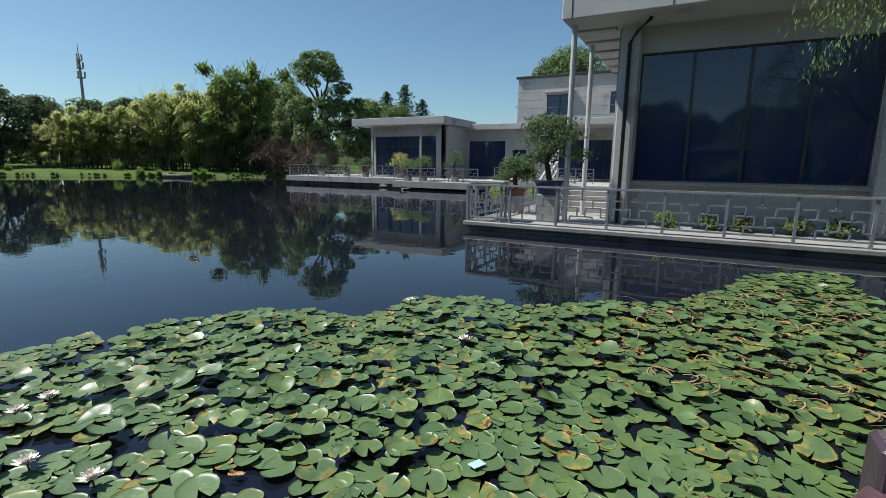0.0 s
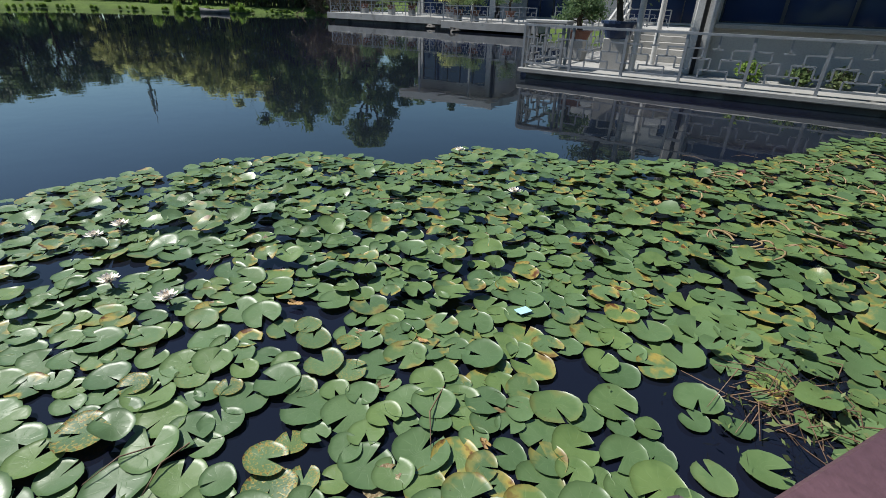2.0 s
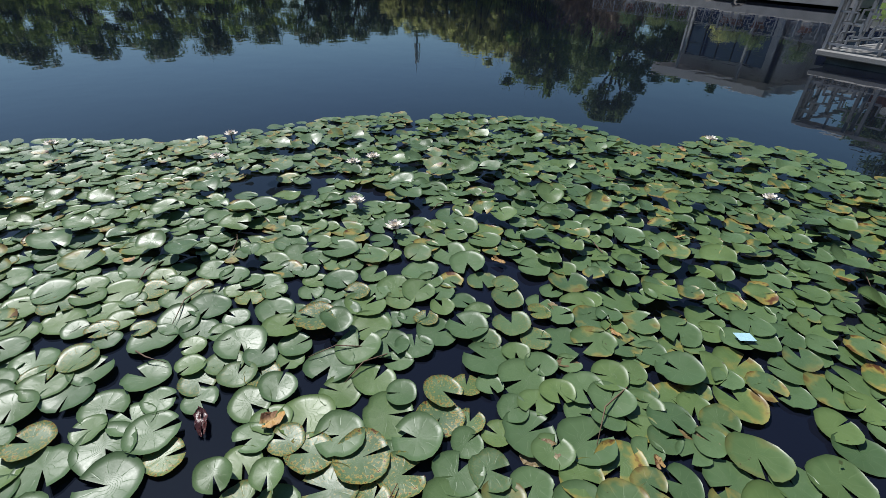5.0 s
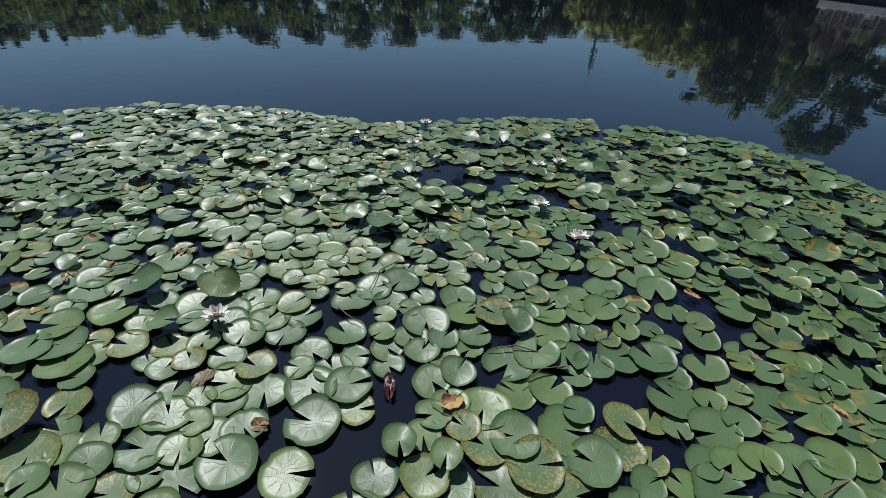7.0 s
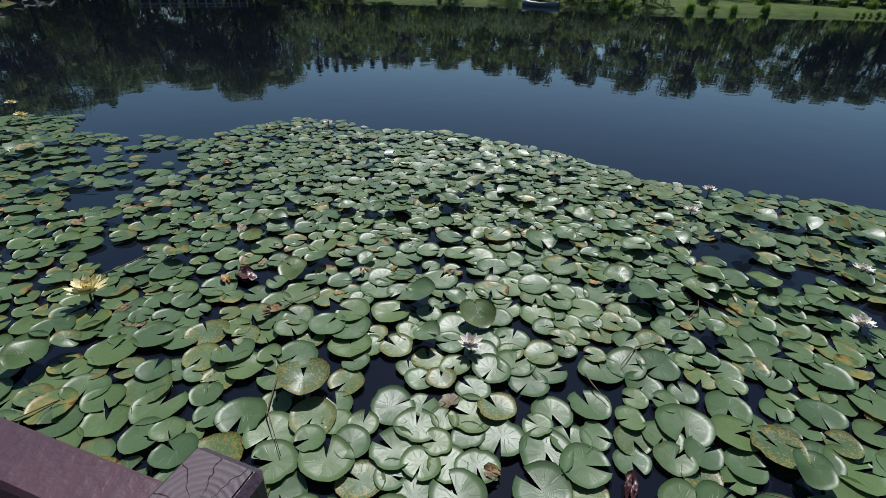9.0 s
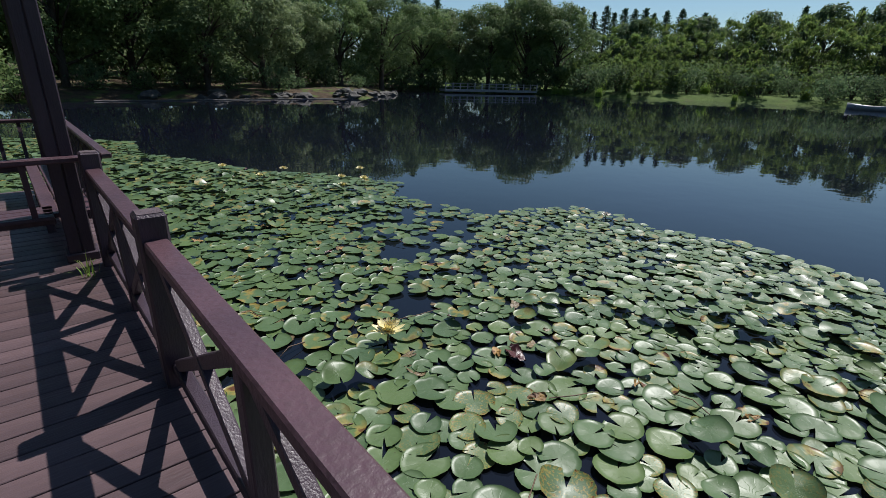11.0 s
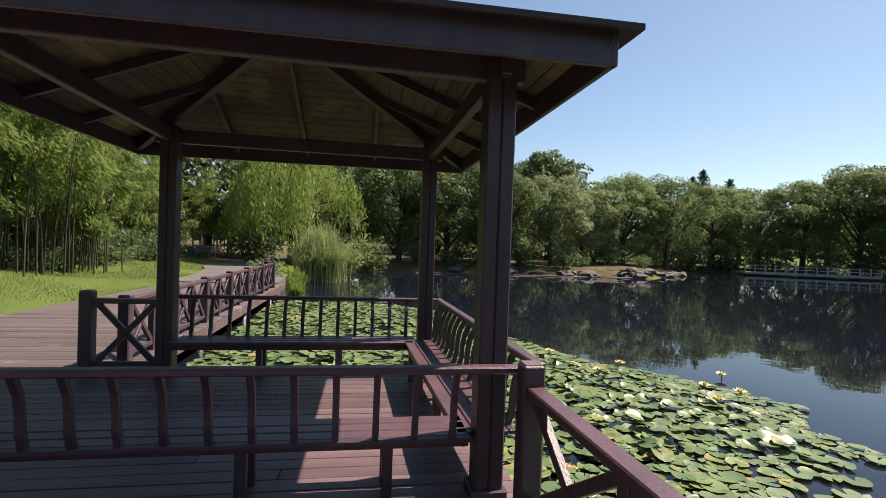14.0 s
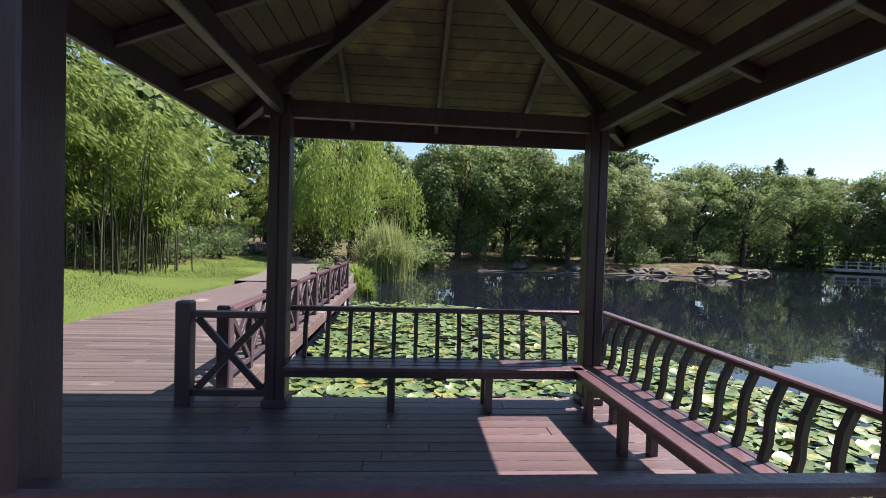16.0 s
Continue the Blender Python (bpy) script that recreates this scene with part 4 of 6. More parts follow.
lattice_rail("terrace_railing", (8.40, -20.72), (-13.0, -20.72), 0.04, 17, "grey metal terrace railing with angular fretwork along the water", single=True)
lattice_rail("terrace_railing", (8.40, -20.80), (8.40, -33.6), 0.04, 10, "grey metal terrace railing with angular fretwork at the side", single=True)
steps = empty("entrance_steps", 6.4, -25.0, 0.04)
for k in range(5):
    bm = bmesh.new()
    box(bm, (0, -0.3 * k - 0.8, 0.085 + 0.17 * k), (2.4, 1.6, 0.17), 0.01)
    part("step", bm, M_CONC, steps)
tagged(steps, "pale concrete entrance steps beside the hall", "steps")
handrail = empty("stair_railing", 7.5, -24.6, 0.04)
for k in range(7):
    bm = bmesh.new()
    box(bm, (0, -0.35 * k, 0.55 + 0.17 * k), (0.05, 0.05, 1.0))
    part("baluster", bm, M_WHITE, handrail)
for zz in (0.35, 0.7, 1.05):
    bm = bmesh.new()
    beam(bm, (0, 0.05, zz), (0, -2.2, zz + 1.07), 0.06, 0.05, 0.0)
    part("rail", bm, M_WHITE, handrail)
tagged(handrail, "white sloping stair railing", "railing")

table = empty("bonsai_table", 7.95, -21.15, 0.04)
bm = bmesh.new()
box(bm, (0, 0, 1.08), (1.1, 0.5, 0.07), 0.01)
part("tabletop", bm, M_CONC, table)
for ix in (-0.46, 0.46):
    for iy in (-0.17, 0.17):
        bm = bmesh.new()
        box(bm, (ix, iy, 0.52), (0.07, 0.07, 1.04), 0.006)
        part("leg", bm, M_GREY, table)
tagged(table, "narrow pale stone display table at the terrace corner", "table")

# low plants at the foot of the hall's wall
for k, xx in enumerate((3.4, 2.4, 1.7, 0.6, -0.2, -1.3)):
    w_ = bush("wall_plant", 0.35, 0.45, 0.09, (L_SHORE, L_BROAD, L_OLIVE)[k % 3], 80 + k, "small green plant at the foot of the hall wall", 420)
    w_.matrix_world = pose(xx, -22.25, 0.04)
HALL_GROUP = [o for o in scene.objects if o.parent is None and o.name.split(".")[0] in ("exhibition_hall", "platform", "platform_base", "terrace_railing", "entrance_steps", "stair_railing", "wall_plant", "bonsai_table")]

# low glazed building and the terrace before it
terrace = slab("terrace", (22.5, -53.0, 0.10), (31.0, 21.0, 0.5), M_CONC)
tagged(terrace, "pale concrete terrace along the far water edge", "terrace", kind="structure")
terrace_b = slab("terrace", (20.5, -41.6, -0.02), (7.5, 2.4, 0.5), M_CONC)
tagged(terrace_b, "low projecting concrete terrace with potted trees", "terrace", kind="structure")
terrace_base = slab("terrace_base", (22.4, -53.2, -0.9), (30.4, 20.4, 1.6), M_DIRTY)
tagged(terrace_base, "dark concrete base of the far terrace", "terrace", kind="structure")
lattice_rail("far_railing", (37.7, -42.7), (24.4, -42.7), 0.35, 11, "grey fretwork railing along the far terrace", 1.0)
lattice_rail("far_railing", (24.1, -40.5), (16.9, -40.5), 0.23, 6, "grey fretwork railing on the projecting terrace", 1.0)
lattice_rail("far_railing", (16.5, -42.7), (9.2, -42.7), 0.35, 6, "grey fretwork railing along the far terrace", 1.0)

low = empty("low_building", 24, -48, 0.35)
tagged(low, "low white flat-roofed building with dark glazing behind the terrace", "building")
bpy.context.view_layer.update()
lp = [wall_with_openings("wall", 22.6, 30.4, -46.0, 0.35, 4.9, [(23.4, 29.9, 0.5, 4.0)], M_WHITE, low),
      slab("wall", (22.75, -48.3, 2.63), (0.3, 4.6, 4.55), M_WHITE, low, 0.01),
      slab("wall", (30.25, -48.3, 2.63), (0.3, 4.6, 4.55), M_WHITE, low, 0.01),
      wall_with_openings("wall", 6.0, 22.6, -50.3, 0.35, 4.7, [(18.6, 22.2, 0.5, 3.7), (16.6, 17.9, 0.5, 2.9), (7.0, 14.2, 0.5, 3.7)], M_WHITE, low),
      slab("wall", (18.2, -56.0, 2.6), (24.4, 0.3, 4.5), M_WHITE, low, 0.01),
      slab("roof", (26.6, -47.6, 5.2), (9.6, 6.4, 0.62), M_WHITE, low, 0.02),
      slab("roof", (14.3, -52.6, 4.95), (17.6, 6.0, 0.5), M_WHITE, low, 0.02),
      slab("canopy", (11.0, -47.8, 4.85), (7.0, 4.2, 0.5), M_WHITE, low, 0.02),
      window_unit(low, 23.4, 29.9, -46.15, 0.5, 4.0, 5, 3.1),
      window_unit(low, 18.6, 22.2, -50.45, 0.5, 3.7, 3),
      window_unit(low, 16.6, 17.9, -50.45, 0.5, 2.9, 1),
      window_unit(low, 7.0, 14.2, -50.45, 0.5, 3.7, 5)]
for xx in (24.2, 29.3):
    lp.append(slab("column", (xx, -44.7, 2.63), (0.16, 0.16, 4.55), M_WHITE, low, 0.01))
for o in lp:
    rel(o, low)

upper = empty("upper_building", 12, -62, 0.3)
tagged(upper, "two-storey white panelled building with a flat roof", "building")
bpy.context.view_layer.update()
up = [wall_with_openings("wall", 2.0, 20.3, -58.0, 0.3, 10.3, [(14.6, 17.2, 6.6, 8.6), (9.3, 11.0, 6.6, 8.6)], M_WHITE, upper),
      slab("wall", (20.15, -63.0, 5.3), (0.3, 9.9, 10.0), M_WHITE, upper, 0.01),
      slab("wall", (2.15, -63.0, 5.3), (0.3, 9.9, 10.0), M_WHITE, upper, 0.01),
      slab("roof", (11.15, -63.0, 10.42), (18.7, 10.4, 0.24), M_DARKMETAL, upper, 0.02),
      slab("window_hood", (15.9, -57.85, 8.85), (3.2, 0.5, 0.14), M_WHITE, upper, 0.01),
      window_unit(upper, 14.6, 17.2, -58.15, 6.6, 8.6, 2),
      window_unit(upper, 9.3, 11.0, -58.15, 6.6, 8.6, 2)]
for k in range(1, 12):
    up.append(slab("panel_joint", (11.15, -57.998, 0.8 + 0.82 * k), (18.2, 0.012, 0.02), M_CONC, upper, 0))
for o in up:
    rel(o, upper)

# radio mast
mast = empty("radio_mast", 158.0, -84.0, 0.0)
v, f = [], []
tube(v, f, [(0, 0, -0.5), (0, 0, 24), (0, 0, 30)], [0.55, 0.36, 0.26], 10)
mesh_from("pole", v, f, M_GREY, mast, smooth=True)
for zz, r in ((24.0, 1.0), (26.5, 0.8), (28.6, 0.65)):
    bm = bmesh.new()
    bmesh.ops.create_cone(bm, cap_ends=True, segments=12, radius1=r, radius2=r, depth=0.25, matrix=Matrix.Translation((0, 0, zz)))
    part("platform_ring", bm, M_GREY, mast)
    for k in range(3):
        a = k * 2.09
        bm = bmesh.new()
        box(bm, (math.cos(a) * r, math.sin(a) * r, zz + 0.9), (0.35, 0.35, 1.6), 0.02)
        part("antenna", bm, M_WHITE, mast)
v, f = [], []
tube(v, f, [(0, 0, 30), (0, 0, 33.5)], [0.15, 0.03], 6)
mesh_from("spike", v, f, M_GREY, mast)
tagged(mast, "tall grey radio mast with antenna rings far beyond the trees", "mast")

# far wooden landing stage with white railing
stage = empty("landing_stage", 37.1, 34.0, -0.2)
SX, SY = 9.9, -4.0
bm = bmesh.new()
beam(bm, (0, 0, 0.0), (SX, SY, 0.0), 2.2, 0.2, 0.01)
part("platform", bm, M_CONC, stage)
for k in range(14):
    bm = bmesh.new()
    box(bm, (SX * k / 13 - 0.3, SY * k / 13 - 0.9, 0.42), (0.10, 0.10, 0.72), 0.01)
    part("post", bm, M_WHITE, stage)
for zz in (0.70, 0.42):
    bm = bmesh.new()
    beam(bm, (-0.3, -0.9, zz), (SX - 0.3, SY - 0.9, zz), 0.05, 0.05, 0.0)
    part("rail", bm, M_WHITE, stage)
tagged(stage, "low landing stage with a white post railing on the far bank", "landing stage")


def rowing_boat(x, y, rz, material, label):
    root = empty("rowing_boat", x, y, WATER - 0.06, rz)
    v, f = [], []
    n = 13
    for i in range(n):
        t = i / (n - 1) * 2 - 1
        w = 0.55 * (1 - abs(t) ** 2.6) + 0.02
        sh = 0.42 + 0.18 * t * t
        X = t * 1.9
        v += [(X, -w, sh), (X, -w * 0.75, 0.05), (X, 0, 0.0), (X, w * 0.75, 0.05), (X, w, sh), (X, w - 0.05, sh), (X, 0, 0.09), (X, -w + 0.05, sh)]
    for i in range(n - 1):
        for k in range(8):
            a, b_ = i * 8 + k, i * 8 + (k + 1) % 8
            f.append((a, b_, b_ + 8, a + 8))
    mesh_from("hull", v, f, material, root, smooth=True)
    for xx in (-0.9, 0.2, 1.1):
        bm = bmesh.new()
        box(bm, (xx, 0, 0.33), (0.22, 0.8, 0.03))
        part("thwart", bm, M_DECK, root)
    return tagged(root, label, "boat")


rowing_boat(58.0, -44.5, 20, M_DIRTY, "old grey rowing boat moored at the grassy bank")
rowing_boat(57.0, 1.6, 80, M_GREY, "pale grey rowing boat pulled to the far bank")


# ---- potted trees on the terraces ----
def pot_tree(x, y, z, pot_r, pot_h, tree_h, crown_r, material, seed, pot_mat, label, stand=0.0, leaves=1600):
    root = empty("potted_tree", x, y, z)
    if stand:
        bm = bmesh.new()
        box(bm, (0, 0, stand / 2), (pot_r * 1.3, pot_r * 1.3, stand), 0.02)
        part("pedestal", bm, M_CONC, root)
    bm = bmesh.new()
    bmesh.ops.create_cone(bm, cap_ends=True, segments=20, radius1=pot_r * 0.72, radius2=pot_r, depth=pot_h, matrix=Matrix.Translation((0, 0, stand + pot_h / 2)))
    bmesh.ops.create_cone(bm, cap_ends=True, segments=20, radius1=pot_r * 1.08, radius2=pot_r * 1.08, depth=pot_h * 0.16, matrix=Matrix.Translation((0, 0, stand + pot_h * 0.95)))
    part("pot", bm, pot_mat, root)
    rs = np.random.RandomState(seed)
    v, f = [], []
    b0 = stand + pot_h
    tube(v, f, [(0, 0, b0 - 0.05), (0.06 * tree_h, 0.03, b0 + tree_h * 0.3), (-0.05 * tree_h, 0, b0 + tree_h * 0.6), (0.02, 0, b0 + tree_h * 0.9)], [0.09, 0.075, 0.05, 0.015], 7)
    pts = []
    for k in range(11):
        a, u = k * 2.4 + rs.uniform(), 0.35 + 0.62 * k / 10
        r = crown_r * (1.15 - u * 0.75) * rs.uniform(0.6, 1.0)
        c = np.array([math.cos(a) * r, math.sin(a) * r, b0 + tree_h * u])
        tube(v, f, [(0, 0, b0 + tree_h * (u - 0.12)), c], [0.03, 0.008], 4)
        n = leaves // 11
        pts.append(c + rs.normal(size=(n, 3)) * np.array([0.24, 0.24, 0.11]) * crown_r)
    mesh_from("trunk", v, f, M_BARK, root, smooth=True)
    leaves_mesh("foliage", np.concatenate(pts), 0.13, material, root, 0.3, -0.1, rs)
    return tagged(root, label, "potted tree", "potted trees on the terraces")


M_BLUEPOT = surface("blue_glazed_pot", (0.03, 0.05, 0.11), (0.02, 0.035, 0.08), 4, 50, 0.3, 0.1)
M_CLAYPOT = surface("brown_clay_pot", (0.16, 0.06, 0.035), (0.11, 0.045, 0.03), 4, 50, 0.5, 0.2)
pot_tree(6.45, -22.0, 0.04, 0.42, 0.38, 1.75, 0.85, L_DARK, 11, M_BLUEPOT, "large bonsai pine in a blue glazed pot on a pedestal", 0.75, 3800)
pot_tree(8.0, -23.6, 0.04, 0.34, 0.25, 0.95, 0.6, L_DARK, 12, M_CLAYPOT, "dense dark bonsai in a clay pot", 0.55, 2600)
HALL_GROUP += [o for o in scene.objects if o.parent is None and o.name.startswith("potted_tree")]
for k, (px_, py_, h_, m_) in enumerate([(19.5, -42.0, 1.6, L_DARK), (23.3, -41.2, 0.9, L_OLIVE), (21.9, -41.2, 1.1, L_BROAD), (25.6, -43.6, 1.3, L_YELLOW), (29.3, -43.6, 0.9, L_DARK), (31.6, -43.8, 0.9, L_OLIVE), (34.6, -43.8, 1.2, L_DARK), (14.5, -43.8, 1.2, L_DARK)]):
    pot_tree(px_, py_, 0.23 if py_ > -42.5 else 0.35, 0.36, 0.34, h_, 0.8, m_, 20 + k, M_CLAYPOT, "bonsai tree in a clay pot on the far terrace", 0.4, 1300)


# the hall and its terrace at true size
HALL_SIZE = Matrix.Translation((2.683, -8.519, 1.609)) @ Matrix.Scale(1.115, 4) @ Matrix.Translation((-2.683, 8.519, -1.609))
bpy.context.view_layer.update()
for o in HALL_GROUP:
    o.matrix_world = HALL_SIZE @ o.matrix_world


# ---- trees and bank plants ----
T1 = broad_tree("camphor_tree", 8.0, 4.0, 0.185, L_BROAD, 1, 21000, 62, 0.24, "broad camphor tree with dense mid-green crown on the bank")
T2 = broad_tree("camphor_tree", 7.5, 3.6, 0.180, L_OLIVE, 2, 21000, 60, 0.23, "broad tree with greyish olive crown on the bank")
T3 = broad_tree("evergreen_tree", 8.5, 3.8, 0.34, L_DARK, 3, 6500, 70, 0.12, "dark evergreen tree behind the bank")
T4 = broad_tree("camphor_tree", 8.0, 4.3, 0.185, L_BROAD, 4, 21000, 60, 0.27, "spreading broad tree with bright green crown")
T5 = broad_tree("camphor_tree", 8.0, 4.2, 0.60, L_BROAD, 14, 2600, 60, 0.14, "broad green tree in the woods behind the deck")
C1 = conifer("dawn_redwood", 9.0, 2.5, L_PINE, 5, "slender dark conifer rising behind the trees")
C2 = conifer("dawn_redwood", 9.0, 1.7, L_PINE, 6, "narrow dark conifer rising behind the trees")
B1 = bamboo_clump("bamboo_clump", 8.0, 1.4, 26, 7, L_BAMBOO, "tall arching green bamboo clump", 4400, 0.40)
B2 = bamboo_clump("bamboo_clump", 8.0, 1.0, 26, 8, L_YELLOW, "tall yellowing bamboo clump by the water", 4800, 0.42, 0.10, 0.10)
S1 = reed_clump("reed_clump", 1.1, 0.7, 220, 9, L_SHORE, "bright green iris and reed clump on the bank", 0.03)
G1 = bush("shrub", 1.3, 1.5, 0.16, L_BROAD, 10, "leafy green shrub on the bank", 1100)
G2 = bush("shrub", 1.3, 1.5, 0.16, L_DARK, 11, "dark leafy shrub on the bank", 1100)
ORIG = [T5, T1, T2, T3, T4, C1, C2, B1, B2, S1, G1, G2]


def plant(src, az_deg, dist, height, base_h, rz=None, stretch=1.0, group=""):
    """Plants a copy at a bearing and distance from the pavilion side of the pond."""
    a = radians(az_deg)
    x, y = 2.8 + math.sin(a) * dist, -7.0 + math.cos(a) * dist
    while dist < 130 and ground_z(x, y) < WATER + 0.04:
        dist += 0.5
        x, y = 2.8 + math.sin(a) * dist, -7.0 + math.cos(a) * dist
    return put(src, x, y, ground_z(x, y), height / base_h, rng.uniform(0, 360) if rz is None else rz, stretch, group)


# far bank: a wall of broad trees, conifers behind
row = [(T4, 3, 36, 8.2), (T1, 8.5, 37, 8.3), (T3, 12.5, 40, 7.6), (T1, 15, 35.5, 6.6), (T2, 20.5, 38, 6.9), (T2, 24.0, 42, 6.4), (T1, 28.5, 46, 7.9),
       (T4, 33, 50, 8.0), (T1, 37.5, 57, 7.6), (T2, 41.5, 58, 7.8), (T4, 45, 58, 8.6), (T4, 49, 57, 9.8), (T1, 52.5, 60, 8.2), (T3, 6, 46, 8.6), (T3, -1, 40, 7.6),
       (T3, 17, 50, 8.0), (T3, 25, 54, 7.8), (T3, 31, 60, 8.2), (T3, 36, 66, 8.4), (T3, 40, 68, 8.6), (T3, 47, 70, 9.0), (T1, 10, 54, 10.8), (T1, 6, 56, 11.2), (T3, 13.5, 58, 9.4), (T3, 19.6, 52, 11.3), (T3, 22.0, 54, 10.8)]
for src, a_, d_, h_ in row:
    h_ *= 0.93 if a_ < 32 else 1.0
    plant(src, a_, d_, h_, src is T1 and 8.0 or src is T2 and 7.5 or src is T3 and 8.5 or 8.0, group="trees round the pond")
for a_, d_, h_ in [(18.9, 52, 10.8), (22.4, 55, 10.2), (36.5, 66, 11.2), (35.6, 68, 10.6), (39, 70, 10.5), (54.4, 85, 11.0), (55.6, 86, 10.4),
                   (56.8, 86, 11.2), (57.6, 88, 10.4), (58.6, 88, 11.0), (59.6, 88, 10.8), (60.6, 90, 11.2), (61.4, 90, 10.4), (62.6, 92, 11.0), (64, 92, 11.2), (66, 92, 10.6), (53.2, 84, 10.8),
                   (74, 100, 12), (78, 105, 12), (82, 108, 13), (86, 108, 12), (90, 108, 12.5), (94, 108, 12), (98, 108, 13)]:
    plant(C1 if rng.rand() < 0.5 else C2, a_, d_, h_, 9.0, group="conifers behind the pond")
# east bank: bamboo and woods
for a_, d_, h_ in [(59, 79, 10.0), (62.5, 80, 10.4), (65.5, 80, 10.2), (68.5, 81, 10.8), (72.5, 82, 10.6), (76.5, 83, 11.0), (55.5, 69, 7.0), (58.5, 70, 7.4), (61.5, 71, 7.6), (64.5, 72, 8.0), (68, 73, 8.4), (72, 75, 8.8), (76, 76, 9.2), (80, 76, 9.4), (84, 77, 9.6), (57, 66, 5.0), (60, 68, 5.6), (63, 68, 6.0), (66, 70, 6.4), (70, 72, 7.0), (74, 74, 7.4), (78, 74, 8.0), (82, 74, 8.5), (86, 76, 8.6), (90, 78, 9.0), (94, 80, 9.5), (98, 82, 9.5), (102, 86, 9.6)]:
    plant(B1, a_, d_, h_, 8.0, group="bamboo round the pond")
for a_, d_, h_ in [(60, 78, 8.2), (66, 80, 8.6), (71, 84, 9.4), (76, 86, 10), (81, 86, 11), (86, 88, 11), (91, 90, 12), (96, 92, 12), (101, 94, 11), (105.5, 96, 11.5), (108, 92, 10.5), (110.5, 94, 10.5), (113, 98, 10)]:
    plant(T3, a_, d_, h_, 8.5, group="trees round the pond")
for k in range(22):
    plant(B2 if k < 17 else B1, 113.5 + k * 0.92, 88 - k * 0.75 + rng.uniform(-1.5, 1.5), 7.8 + 0.32 * k + rng.uniform(-1.0, 1.3), 8.0, stretch=rng.uniform(1.0, 1.2), group="bamboo round the pond")
for k in range(60):
    plant(S1, 108 + 0.42 * k + rng.uniform(-0.8, 0.8), 60, rng.uniform(0.22, 0.55), 1.1, group="reeds on the far bank")
for k in range(8):
    plant(T3, 114 + k * 3, 102 - k * 2, 9.5 + 0.5 * k, 8.5, group="trees round the pond")
for a_, d_, h_ in [(146, 88, 13.0), (148, 90, 14.5), (150, 90, 12.0)]:
    plant(C1, a_, d_, h_, 9.0, group="trees behind the buildings").scale.x *= 1.6
plant(T1, 166, 82, 17.0, 8.0, group="trees behind the buildings")
for a_, d_, h_ in [(133, 82, 10), (144, 86, 10.5), (147, 84, 9.5)]:
    plant(T1, a_, d_, h_, 8.0, group="trees round the pond")
# woods that close the place to the west and south
for k in range(15):
    a_ = 190 + k * 10
    plant(T5, a_, 26 + 5 * (k % 3), 9.0, 8.0, group="trees round the pond")
# low growth under the far trees; dark shrubs added to imitate the shade there
UNDER = [(2 + 2.6 * k, 35.5 + 0.42 * max(0, k - 6) * 2.4) for k in range(20)]
for k, (a_, d_) in enumerate(UNDER):
    plant(G2 if k % 3 else G1, a_ + rng.uniform(-0.6, 0.6), d_ + 8.0 + rng.uniform(0, 4), rng.uniform(2.2, 3.2), 1.5, group="shrubs round the pond")
for k in range(14):
    plant(G2, 57 + 4 * k, 78 + 0.6 * k, rng.uniform(2.4, 3.6), 1.5, group="shrubs round the pond")
for x, y, s in [(-8.2, 15.2, 0.9), (-8.8, 17.4, 1.0), (-7.6, 10.8, 0.55), (-7.9, 19.6, 0.9), (-8.6, 21.8, 1.0), (-8.0, 8.2, 0.45), (-9.0, 24.2, 1.1), (-4.6, 27.8, 1.3), (-6.0, 29.0, 1.5), (-1.4, 26.4, 1.3)]:
    put(G2, x, y, ground_z(x, y), s, rng.uniform(0, 360), 1.0, "shrubs above the lawn")

# distant woods that close the view
rs_w = np.random.RandomState(66)
n_w = 52000
wa = radians(-60) + rs_w.uniform(0, 1, n_w) * radians(310)
wd = rs_w.uniform(104, 122, n_w)
hcap = 5.5 + 2.2 * np.sin(wa * 23) + 1.4 * np.sin(wa * 57 + 1) + 1.0 * np.sin(wa * 131)
wz = rs_w.uniform(0, 1, n_w) ** 0.8 * hcap
wpts = np.stack([2.8 + np.sin(wa) * wd, -7 + np.cos(wa) * wd, wz + 0.6], 1)
holder = empty("far_woods", 0, 0, 0)
leaves_mesh("foliage", wpts, 1.5, L_DARK, holder, 0.6, 0.0, rs_w)
tagged(holder, "dense dark woods in the distance", "woods", kind="stuff")
boom = empty("floating_boom", 5.5, 24.6, WATER)
v, f = [], []
tube(v, f, [(0.4 * k, 0.10 * math.sin(k * 0.7) - 0.0 * k, 0.015) for k in range(40)], [0.05 + 0.02 * math.sin(k * 2.3) for k in range(40)], 6)
mesh_from("float_line", v, f, M_PATH, boom, smooth=True)
tagged(boom, "thin pale floating line along the far shore", "float line")
# shore plants
for k in range(34):
    plant(S1, 53 + 74 * (0.5 + 0.5 * math.sin(k * 2.4 + math.sin(k))) + rng.uniform(-0.8, 0.8), 40, rng.uniform(0.4, 1.3), 1.1, group="reeds on the far bank")
for k in range(40):
    a_, d_ = 53 + 44 * rng.uniform(0, 1), 45.0
    while ground_z(2.8 + math.sin(radians(a_)) * d_, -7.0 + math.cos(radians(a_)) * d_) < WATER + 0.04:
        d_ += 0.5
    plant((B1, G2, G2, B1)[k % 4], a_, d_ + rng.uniform(0.8, 5.5), rng.uniform(2.4, 4.2) if k % 4 in (0, 3) else rng.uniform(1.4, 2.6), 8.0 if k % 4 in (0, 3) else 1.5, group="growth on the far lawn")
